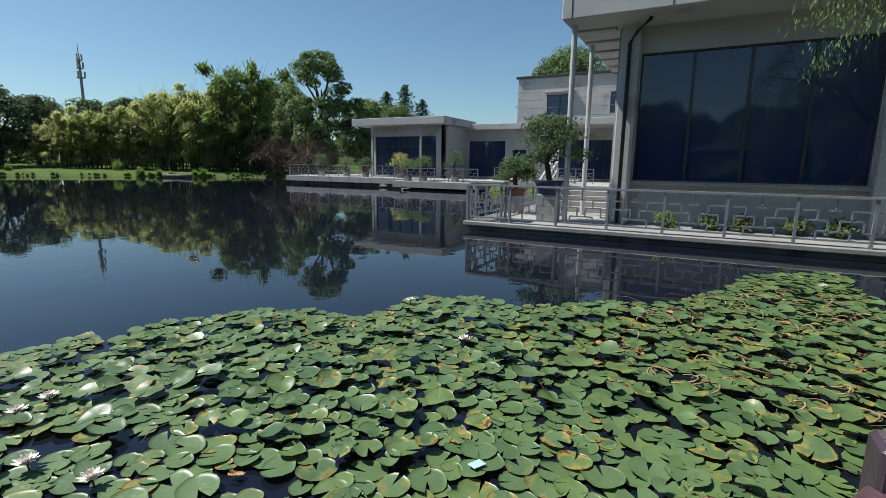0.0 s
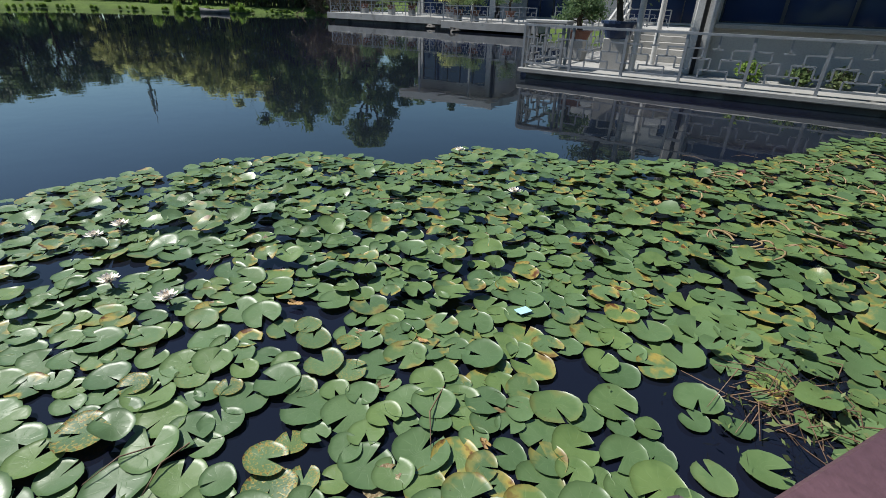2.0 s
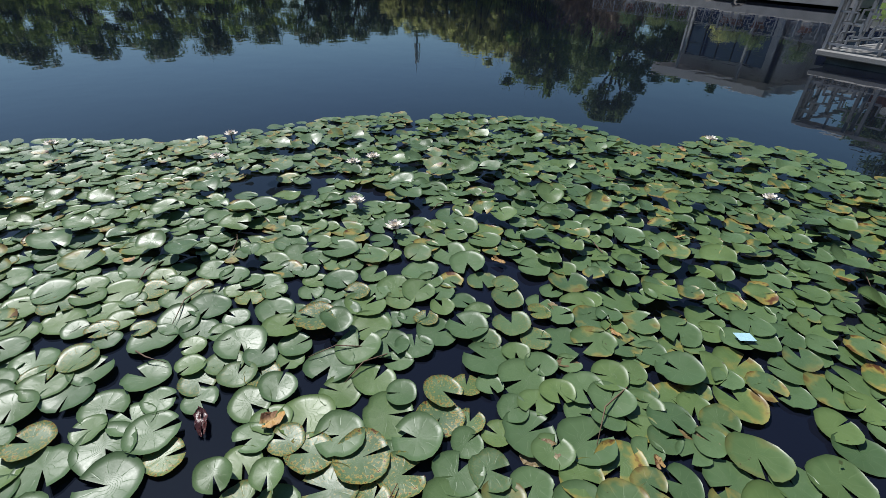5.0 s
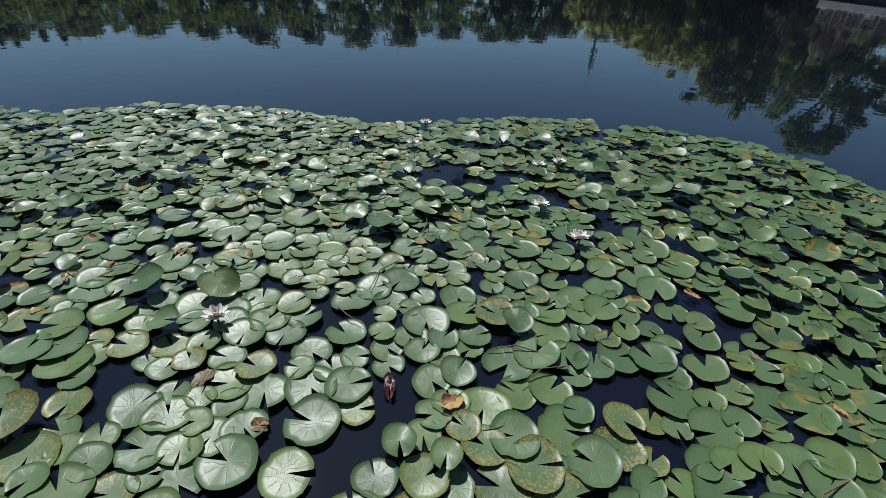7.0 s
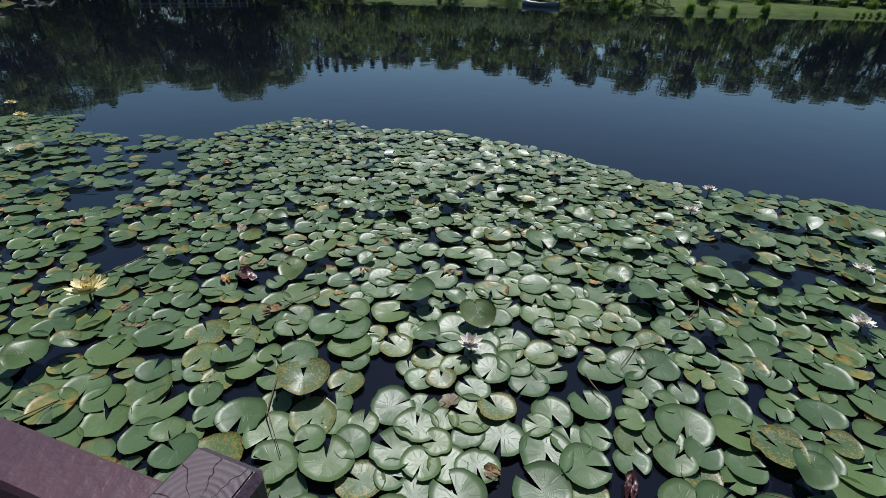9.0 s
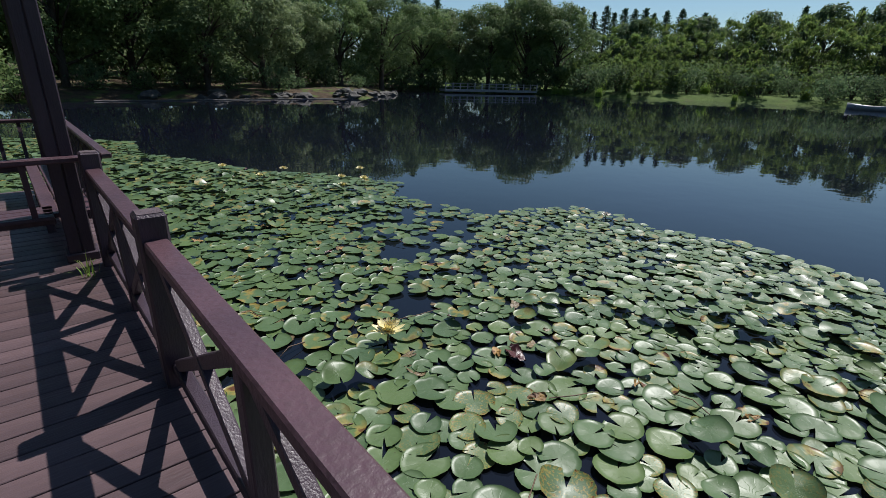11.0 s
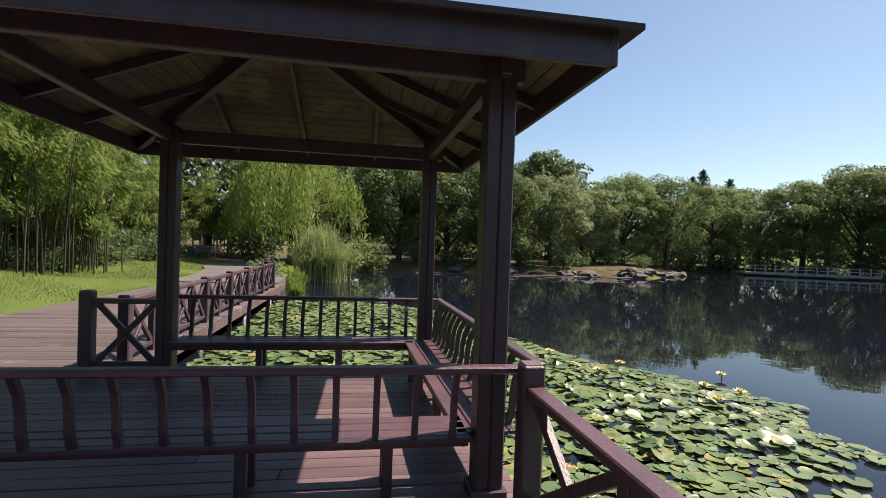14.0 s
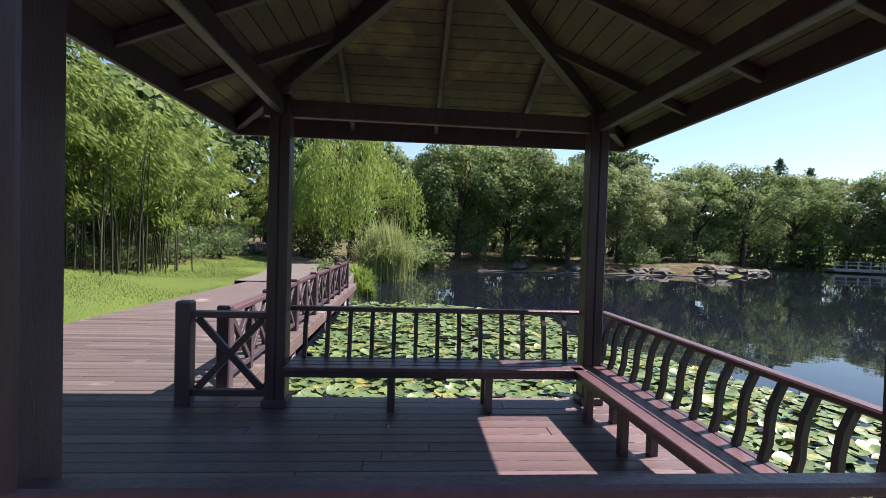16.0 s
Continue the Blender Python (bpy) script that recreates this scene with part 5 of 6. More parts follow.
for k in range(6):
    plant(G1 if k % 2 else G2, 55 + 4.5 * k + rng.uniform(-1, 1), 66 + rng.uniform(0, 3), rng.uniform(2.0, 3.4), 1.5, group="shrubs round the pond")
for a_, d_ in [(56, 59.5), (57.5, 60), (59.6, 59.5), (61.2, 60), (64, 60.5), (67.5, 61), (71, 61), (76, 60), (84, 59), (96, 66), (101, 72), (107, 82), (109, 81), (111, 80), (119, 79), (122.5, 77), (126.5, 76)]:
    plant(S1, a_, d_, rng.uniform(0.9, 1.7), 1.1, group="reeds on the far bank")
for a_, d_, h_, src in [(13, 36, 1.5, G2), (22, 37, 1.6, G2), (27, 43, 1.8, G2), (31, 47, 1.8, G1), (39, 56, 1.6, G2), (50, 58, 2.2, G2), (53, 60, 2.4, G1), (55, 62, 2.8, G1), (58, 63, 3.0, G1), (62, 64, 2.8, G1),
                        (66, 66, 3.0, G1), (132, 73, 4.6, G2), (-4.5, 29, 1.3, G1), (5, 34.5, 1.4, G2), (9, 34.5, 1.2, G1), (17, 36, 1.5, G2), (69, 66, 3, G1), (73, 68, 3, G1), (77, 69, 3, G1), (128.5, 74, 3.0, G1)]:
    plant(src, a_, d_, h_, 1.5, group="shrubs round the pond")
tall_tree = broad_tree("tall_tree", 14.2, 4.4, 0.34, L_BROAD, 31, 14000, 64, 0.16, "tall broad green tree with an open crown beyond the terrace")
tall_tree.matrix_world = pose(43.8, -54.0, 0.0, 0, 0, 40)
put(tall_tree, 39.2, -56.5, 0.0, 0.66, 130, 0.95, "tall trees beyond the terrace")
put(tall_tree, 48.6, -54.5, 0.0, 0.78, 250, 0.9, "tall trees beyond the terrace")
W1 = willow("willow_tree", 8.2, 4.2, 32, "light green weeping willow at the end of the boardwalk", 1200, 36, 0.19, clear=0.14)
W1.matrix_world = pose(-2.2, 24.8, ground_z(-2.2, 24.8), 0, 0, 0)
willow_near = willow("willow_tree", 8.0, 4.6, 33, "weeping willow with long hanging strands over the pond edge", 430, 100, 0.085, L_BROAD, clear=0.40)
willow_near.matrix_world = pose(-3.0, -16.2, ground_z(-3.0, -16.2), 0, 0, 0)
pampas = reed_clump("pampas_grass", 2.75, 1.75, 1900, 34, L_REED, "large fountain-like pampas grass clump at the water edge", 0.022)
pampas.matrix_world = pose(0.2, 17.4, -0.40)
for x, y, s in [(-0.4, 14.2, 0.75), (-0.2, 12.6, 0.6), (-0.9, 15.3, 0.8), (0.6, 19.5, 0.9), (0.0, 11.3, 0.5)]:
    put(S1, x, y, max(ground_z(x, y), WATER), s, rng.uniform(0, 360), 1.0, "reeds by the boardwalk")
for x, y, s in [(-1.5, 14.0, 0.7), (1.2, 22.2, 1.2), (2.4, 24.5, 1.4)]:
    put(G1, x, y, ground_z(x, y), s, rng.uniform(0, 360), 1.0, "shrubs by the boardwalk")

for k in range(5):
    x, y = -7.9 - rng.uniform(0, 1.1), 7.5 + k * 2.6 + rng.uniform(-0.4, 0.4)
    put(G2, x, y, ground_z(x, y), rng.uniform(0.35, 0.75), rng.uniform(0, 360), 0.9, "shrubs above the lawn")
# shrubs added behind the bamboo as a dark backdrop, imitating shade between canes
for k in range(14):
    x, y = -10.4 - rng.uniform(0, 1.6), 4.0 + k * 1.4
    put(G2, x, y, ground_z(x, y), rng.uniform(1.1, 1.6), rng.uniform(0, 360), 1.1, "shrubs above the lawn")
# bamboo above the lawn
BN = bamboo_clump("bamboo_clump", 7.0, 1.3, 30, 41, L_BAMBOO, "tall leafy bamboo clump arching over the lawn", 12500, 0.22, 0.31, 0.22)
BM = bamboo_clump("bamboo_clump", 7.0, 1.3, 30, 42, L_BAMBOO, "tall leafy bamboo clump arching over the lawn", 12500, 0.22, 0.29, 0.22)
ORIG += [BN, BM]
for x, y, s in [(-7.5, 9.5, 0.92), (-8.2, 6.8, 0.9), (-7.4, 12.6, 0.78), (-10.6, 12.0, 1.05), (-9.6, 14.6, 0.85), (-11.0, 17.0, 1.0), (-9.4, 19.6, 0.8), (-12.5, 8.0, 1.1), (-13.0, 14.5, 1.15), (-12.5, 20.5, 1.1), (-10.0, 6.0, 1.05), (-11.5, 3.0, 1.1), (-10.2, 23.0, 0.95), (-7.6, 27.5, 0.9), (-9.8, 0.0, 1.0), (-10.4, -5.0, 1.0), (-10.8, -10.0, 1.0)]:
    put(BN if rng.rand() < 0.5 else BM, x, y, ground_z(x, y), s, rng.uniform(0, 360), 1.0, "bamboo above the lawn")
for x, y, s in [(-13.5, 26, 1.2), (-9.0, 31, 1.1), (-5.5, 31, 1.0), (-2.0, 32, 1.05), (-16.5, 12, 1.3), (-16.5, 19, 1.3), (-16, 5, 1.2)]:
    put(T3, x, y, ground_z(x, y), s, rng.uniform(0, 360), 1.0, "trees round the pond")
for src in ORIG:
    src.matrix_world = pose(-60 - 9 * ORIG.index(src), -30, ground_z(-60, -30))

# paved path beyond the boardwalk, park bench, litter bin
path_pts = [(-2.35, 10.9, 1.75), (-2.5, 14, 1.7), (-3.4, 18, 1.6), (-5.0, 22, 1.6), (-7.2, 26, 1.7), (-10, 30, 1.8)]
v, f = [], []
for k, (x, y, w) in enumerate(path_pts):
    x2, y2, _ = path_pts[min(k + 1, len(path_pts) - 1)]
    x1, y1, _ = path_pts[max(k - 1, 0)]
    d = Vector((x2 - x1, y2 - y1, 0)).normalized()
    s = Vector((d.y, -d.x, 0)) * w
    for o, z in ((s, 0.03), (-s, 0.03), (-s, -0.5), (s, -0.5)):
        v.append(Vector((x, y, z)) + o)
for k in range(len(path_pts) - 1):
    for i in range(4):
        f.append((k * 4 + i, k * 4 + (i + 1) % 4, k * 4 + 4 + (i + 1) % 4, k * 4 + 4 + i))
pavement = mesh_from("pavement", v, f, M_PATH)
tagged(pavement, "pale grey paved path leading on from the boardwalk", "pavement", kind="structure")

park_bench = empty("park_bench", -7.0, 24.9, 0.03, 35)
for k in range(5):
    bm = bmesh.new()
    box(bm, (0, -0.22 + 0.1 * k, 0.42), (1.5, 0.08, 0.03), 0.004)
    part("seat_slat", bm, M_DECK, park_bench)
for k in range(5):
    bm = bmesh.new()
    box(bm, (0, 0.26 + 0.03 * k, 0.50 + 0.095 * k), (1.5, 0.03, 0.075), 0.004)
    part("back_slat", bm, M_DECK, park_bench)
for xx in (-0.62, 0.62):
    bm = bmesh.new()
    beam(bm, (xx, -0.22, 0), (xx, -0.22, 0.4), 0.05, 0.05, 0.0)
    beam(bm, (xx, 0.24, 0), (xx, 0.24, 0.4), 0.05, 0.05, 0.0)
    beam(bm, (xx, -0.24, 0.395), (xx, 0.26, 0.395), 0.05, 0.04, 0.0)
    beam(bm, (xx, 0.26, 0.39), (xx, 0.42, 0.95), 0.05, 0.04, 0.0)
    part("side_frame", bm, M_DARKMETAL, park_bench)
tagged(park_bench, "brown slatted park bench beside the path", "bench")
M_BIN = surface("green_bin_paint", (0.06, 0.12, 0.11), (0.045, 0.09, 0.085), 4, 50, 0.5, 0.1)
litter_bin = empty("litter_bin", -8.1, 25.8, 0.03)
for k, dx in enumerate((-0.3, 0.3)):
    bm = bmesh.new()
    bmesh.ops.create_cone(bm, cap_ends=True, segments=16, radius1=0.24, radius2=0.26, depth=0.75, matrix=Matrix.Translation((dx, 0, 0.42)))
    part("drum", bm, M_BIN, litter_bin)
    bm = bmesh.new()
    bmesh.ops.create_cone(bm, cap_ends=True, segments=16, radius1=0.28, radius2=0.18, depth=0.12, matrix=Matrix.Translation((dx, 0, 0.86)))
    part("lid", bm, M_GREY, litter_bin)
bm = bmesh.new()
box(bm, (0, 0, 0.03), (1.1, 0.3, 0.06), 0.005)
part("base", bm, M_DARKMETAL, litter_bin)
tagged(litter_bin, "pair of green drum litter bins by the path", "litter bin")

# bare thicket beyond the terrace
bare = bare_shrub("bare_shrub", 4.6, 3.2, 61, "leafless purplish brown thicket by the terrace")
for x, y, s in [(41.0, -51.0, 1.1), (43.6, -51.6, 1.3), (46.4, -52.4, 1.35), (49.2, -53.2, 1.2), (51.8, -54.2, 1.1)]:
    put(bare, x, y, ground_z(x, y), s, rng.uniform(0, 360), 1.0, "bare shrubs by the terrace")
bare.matrix_world = pose(47, -57, ground_z(47, -57))

# grass blades on the lawn beside the boardwalk
rs_g = np.random.RandomState(77)
n_g = 80000
gx_, gy_ = -4.2 - rs_g.uniform(0, 1, n_g) ** 1.3 * 7.5, rs_g.uniform(-4, 22, n_g)
gz_ = ground_height(gx_, gy_)
hh = rs_g.uniform(0.02, 0.07, n_g)
aa = rs_g.uniform(0, 6.283, n_g)
keep_g = np.sin(gx_ * 1.7 + 1.3 * np.sin(gy_ * 0.8)) + np.sin(gy_ * 1.1 + 1.7 * np.sin(gx_ * 0.6)) + rs_g.normal(size=n_g) * 0.6 > -0.35
hh = np.where(keep_g & (gx_ > -8.2 + 0.5 * np.sin(gy_ * 1.3)), hh, 0.008)
lean = rs_g.normal(size=(n_g, 2)) * 0.03
gv = np.empty((n_g, 3, 3))
gv[:, 0] = np.stack([gx_ - np.cos(aa) * 0.007, gy_ - np.sin(aa) * 0.007, gz_ - 0.01], 1)
gv[:, 1] = np.stack([gx_ + np.cos(aa) * 0.007, gy_ + np.sin(aa) * 0.007, gz_ - 0.01], 1)
gv[:, 2] = np.stack([gx_ + lean[:, 0], gy_ + lean[:, 1], gz_ + hh], 1)
lawn = mesh_from("lawn_grass", gv.reshape(-1, 3), np.arange(n_g * 3).reshape(-1, 3), L_LAWN)
tagged(lawn, "short green grass blades on the lawn", "grass", kind="stuff")

for x, y, s_ in [(18.5, 28.6, 0.7), (24.5, 30.0, 0.8), (11.5, 27.6, 0.6)]:
    put(G2, x, y, ground_z(x, y), s_, rng.uniform(0, 360), 0.8, "shrubs round the pond")
# rocks on the far bank
rs_rock = np.random.RandomState(55)
for k in range(26):
    t = rs_rock.uniform(0, 1)
    if k < 16:
        x, y = 17 + 13 * t, 25.2 + 6.5 * max(0, t - 0.45) * 1.6 + rs_rock.uniform(-0.3, 1.0)
    else:
        x, y = 5 + 12 * t, 25.6 + rs_rock.uniform(-0.2, 0.8)
    bm = bmesh.new()
    bmesh.ops.create_icosphere(bm, subdivisions=2, radius=1.0)
    ph = rs_rock.uniform(0, 10)
    for vt in bm.verts:
        n = noise.noise(vt.co * 1.3 + Vector((ph, ph * 0.7, 0)))
        vt.co *= 0.75 + 0.6 * n
    sz = rs_rock.uniform(0.3, 0.75)
    bm.transform(Matrix.Diagonal((sz * 1.3, sz, sz * 0.6, 1)))
    r = link_mesh("rock", bm, M_STONE)
    r.matrix_world = pose(x, y, max(ground_z(x, y), WATER) + 0.05, 0, 0, rs_rock.uniform(0, 360))
    tagged(r, "grey weathered rock at the water edge", "rock", "rocks on the far bank")

# ---- water lilies ----
BED = [(-0.8, -21.0), (0.95, -19.7), (1.75, -18.9), (2.4, -17.1), (3.0, -16.2), (3.8, -15.8), (4.6, -15.1), (5.0, -14.85), (5.6, -15.1), (6.4, -14.6), (6.4, -13.4), (7.05, -13.35),
       (7.8, -13.0), (8.5, -12.1), (8.8, -11.5), (8.9, -10.9), (9.0, -10.1), (8.85, -9.2), (8.8, -8.6), (9.0, -8.1), (9.3, -7.4), (9.5, -6.5), (9.6, -5.4), (9.3, -4.6),
       (9.45, -4.0), (9.3, -3.25), (8.5, -2.9), (7.9, -2.9), (7.5, -1.9), (7.3, -1.1), (8.0, -0.4), (7.7, 0.1), (7.05, 1.1), (6.2, 2.0), (5.5, 3.7), (4.7, 5.4),
       (4.8, 7.4), (3.5, 8.8), (1.6, 9.6), (-0.6, 9.0), (-0.6, 0.1), (1.0, -12.6), (-0.8, -16)]
BEDP = np.array(BED)


def in_poly(px, py, poly):
    ins = np.zeros(np.shape(px), dtype=bool)
    for (ax, ay), (bx, by) in zip(poly, np.roll(poly, -1, 0)):
        if by != ay:
            ins ^= ((ay > py) != (by > py)) & (px < (bx - ax) * (py - ay) / (by - ay) + ax)
    return ins


def on_deck(x, y):
    if y > 0.20:
        return x < -0.28
    if y > -3.25:
        return x < 3.38
    return x < fence_x(y) + 0.16


def edge_gap(x, y):
    b = 1e9
    for (ax, ay), (bx, by) in list(zip(BED, BED[1:]))[:38]:
        t = max(0, min(1, ((x - ax) * (bx - ax) + (y - ay) * (by - ay)) / ((bx - ax) ** 2 + (by - ay) ** 2)))
        b = min(b, math.hypot(x - ax - t * (bx - ax), y - ay - t * (by - ay)))
    return b


GAPS = [(4.93, -10.17, 0.09, 1.5), (4.49, -9.55, 0.05, 1.4), (2.45, -10.86, 0.17, 1.5), (3.34, -10.81, 0.04, 1.3), (6.40, -11.08, 0.10, 1.3), (7.10, -9.25, 0.12, 0.9),
        (4.56, -8.34, 0.05, 1.4), (4.25, -8.02, 0.06, 1.6), (4.30, -7.76, 0.04, 1.4), (4.73, -6.68, 0.04, 1.1), (7.27, -9.02, 0.12, 0.9), (5.87, -10.47, 0.06, 1.3),
        (5.82, -5.96, 0.06, 0.9), (4.72, -7.09, 0.03, 1.1), (5.34, -5.74, 0.05, 1.4), (4.95, -7.09, 0.03, 1.2), (4.50, -6.44, 0.03, 1.1), (6.55, -3.46, 0.8, 0.28),
        (7.28, -3.30, 0.5, 0.34), (5.36, -4.57, 0.05, 1.1), (6.07, -4.0, 0.3, 0.32), (4.82, -4.07, 0.08, 0.8), (2.70, -13.47, 0.06, 1.2), (6.07, -10.28, 0.08, 1.2),
        (6.59, -9.91, 0.06, 1.2), (3.86, -4.64, 0.05, 1.0), (7.2, -2.0, 0.9, 0.42), (2.9, -12.3, 0.05, 1.0), (5.2, -8.05, 0.03, 0.9), (6.57, -7.21, 0.22, -0.7)]
rs_pad = np.random.RandomState(21)
N_TRY = 100000
cx_, cy_ = rs_pad.uniform(-1, 10, N_TRY), rs_pad.uniform(-21.5, 9.8, N_TRY)
okp = in_poly(cx_, cy_, BEDP)
grid, pads = {}, []
for x, y in zip(cx_[okp], cy_[okp]):
    if on_deck(x, y):
        continue
    gap = noise.noise(Vector((x * 0.55, y * 0.55, 3.0))) + 0.5 * noise.noise(Vector((x * 1.6, y * 1.6, 7.0)))
    sparse = sum(w * math.exp(-((x - cx) ** 2 + (y - cy) ** 2) / q) for cx, cy, q, w in GAPS)
    if gap * 0.9 + sparse > 0.52 and rs_pad.rand() < 0.93:
        continue
    eg = edge_gap(x, y)
    if eg < 0.5 and rs_pad.rand() < 0.35:
        continue
    r = rs_pad.uniform(0.072, 0.138) * (0.88 if x > 7 else 1.0)
    k = 0.55 if (x > 5.5 and eg < 2.6) else 0.59
    if x > 4.4 and -5.4 < y < -1.6:
        r, k = r * 0.90, 0.64
    elif y >= -1.6:
        r, k = r * 0.9, 0.52
    k += 0.10 * max(0, min(1, sparse))
    gxi, gyi = int(x / 0.3), int(y / 0.3)
    bad = False
    for i in (-1, 0, 1):
        for j in (-1, 0, 1):
            for (x2, y2, r2) in grid.get((gxi + i, gyi + j), ()):
                if (x - x2) ** 2 + (y - y2) ** 2 < (k * (r + r2)) ** 2:
                    bad = True
    if bad:
        continue
    grid.setdefault((gxi, gyi), []).append((x, y, r))
    pads.append((x, y, r, eg))


def pad_shape(seed, crumple, n=22, rings=(0.40, 0.74, 0.95, 1.0)):
    """A round leaf with a cleft; unit radius; folded along its midline, rim turned up; uv = angle and radius."""
    rs = np.random.RandomState(seed)
    half = rs.uniform(0.05, 0.36)
    ang = np.linspace(half, 2 * math.pi - half, n)
    ph = rs.uniform(0, 6.28, 4)
    fold = rs.uniform(-0.03, 0.12) * (0.5 + 0.5 * crumple)
    near_cleft = np.exp(-((ang - half) / 0.30) ** 2) + np.exp(-((2 * math.pi - half - ang) / 0.30) ** 2)
    rim = 1.0 + 0.05 * np.sin(ang * 2 + ph[0]) + 0.02 * np.sin(ang * 5 + ph[1]) - 0.10 * near_cleft * rs.uniform(0, 1)
    nib = rs.rand() < 0.35
    if nib:
        c = rs.uniform(1.2, 5.0)
        rim -= 0.14 * np.exp(-((ang - c) / 0.22) ** 2)
    v, uv = [(0, 0, 0.0)], [(0, 0)]
    for t in rings:
        h = crumple * (0.06 * np.sin(ang * 2 + ph[2]) + 0.045 * np.sin(ang * 3 + ph[3])) * t * t + fold * np.abs(np.sin(ang)) * t
        h = h + 0.035 * (np.abs(np.sin(ang * 4.5 + ph[1])) - 0.5) * t + (0.035 if t > 0.99 else 0.0) + 0.05 * crumple * max(0, t - 0.6)
        for a, r_, z in zip(ang, rim, h):
            v.append((math.cos(a) * r_ * t, math.sin(a) * r_ * t, z))
            uv.append((a / 6.283, t))
    f = [(0, 1 + i, 2 + i) for i in range(n - 1)]
    for ring in range(len(rings) - 1):
        o = 1 + ring * n
        f += [(o + i, o + n + i, o + n + i + 1, o + i + 1) for i in range(n - 1)]
    return np.array(v), f, uv


flat_shapes = [pad_shape(s, 0.6) for s in range(12)]
wild_shapes = [pad_shape(100 + s, 1.7) for s in range(8)]
flat_far = [pad_shape(s, 0.7, 13, (0.62, 1.0)) for s in range(12)]
wild_far = [pad_shape(100 + s, 1.7, 13, (0.62, 1.0)) for s in range(8)]


def pad_matrix(x, y, r, eg, rs):
    curl = 0.04
    if y > -1.6:
        curl = 0.40
    elif y < -10.6 and x > 4.2:
        curl = 0.42
    elif y < -6 and x > 5.2 and eg < 2.6:
        curl = 0.22
    elif y < -12.5:
        curl = 0.35
    raised = rs.rand() < curl and eg > 0.45
    tilt = rs.normal() * (7.5 if raised else 2.4)
    tilt2 = rs.normal() * (7.5 if raised else 2.4)
    z = WATER + (rs.uniform(0.03, 0.10) if raised else rs.uniform(0.006, 0.026))
    z += abs(math.sin(radians(max(abs(tilt), abs(tilt2))))) * r * (0.75 if raised else 0.9)
    return raised, pose(x, y, z, tilt, tilt2, rs.uniform(0, 360))


near = sorted(pads, key=lambda p: abs(p[0] - 4.6) + 0.55 * abs(p[1] + 8.0))
lily_bed = empty("water_lily_bed", 5.0, -7.5, WATER)
tagged(lily_bed, "dense bed of floating green waterlily pads, some yellowed", "water lilies")
flat_me, wild_me = [], []
for shapes, store in ((flat_shapes, flat_me), (wild_shapes, wild_me)):
    for vv, ff, uu in shapes:
        o = mesh_from("lily_pad", vv, ff, M_PAD, uv=uu, smooth=True)
        store.append(o.data)
        bpy.data.objects.remove(o)
INV = pose(5.0, -7.5, WATER).inverted()
for x, y, r, eg in near[:300]:
    raised, m = pad_matrix(x, y, r, eg, rs_pad)
    me = (wild_me if raised else flat_me)[rs_pad.randint(8)]
    ob = new("lily_pad", me)
    ob.parent = lily_bed
    ob.matrix_basis = INV @ m @ Matrix.Scale(r, 4)
V, F, U, base = [], [], [], 0
for k, (x, y, r, eg) in enumerate(near[300:]):
    raised, m = pad_matrix(x, y, r, eg, rs_pad)
    vv, ff, uu = ((wild_shapes if raised else flat_shapes) if k < 1100 else (wild_far if raised else flat_far))[rs_pad.randint(8)]
    mm = np.array(INV @ m @ Matrix.Scale(r, 4))
    V.append(vv @ mm[:3, :3].T + mm[:3, 3])
    F += [tuple(i + base for i in q) for q in ff]
    U += uu
    base += len(vv)
more = mesh_from("lily_pad_carpet", np.concatenate(V), F, M_PAD, lily_bed, uv=U, smooth=True)
tagged(more, kind="stuff")


# ---- lily flowers, dead leaves, twigs and a card on the pads ----
M_PETAL_Y = surface("yellow_petal", (0.80, 0.72, 0.38), (0.74, 0.64, 0.32), 6, 40, 0.5, 0.1, vary=0.05)
M_PETAL_W = surface("white_petal", (0.80, 0.76, 0.68), (0.74, 0.66, 0.60), 6, 40, 0.5, 0.1, vary=0.05)
M_STAMEN = surface("golden_stamens", (0.75, 0.42, 0.04), (0.65, 0.33, 0.03), 20, 80, 0.6, 0.3)
M_DEAD = surface("dead_orange_leaf", (0.34, 0.21, 0.06), (0.19, 0.095, 0.04), 14, 60, 0.6, 0.5, None, (0.11, 0.05, 0.03), 0.52, vary=0.35)
M_RED = surface("dark_red_leaf", (0.085, 0.022, 0.018), (0.045, 0.014, 0.014), 10, 50, 0.35, 0.4)
M_SUNK = surface("rotted_leaf", (0.20, 0.15, 0.06), (0.10, 0.055, 0.030), 14, 60, 0.5, 0.5, None, (0.28, 0.25, 0.11), 0.55, vary=0.3)
M_CARD = surface("pale_card", (0.36, 0.56, 0.62), (0.32, 0.50, 0.57), 30, 120, 0.4, 0.05)
M_TWIG = surface("brown_stalk", (0.16, 0.09, 0.05), (0.10, 0.06, 0.035), 20, 80, 0.6, 0.3)


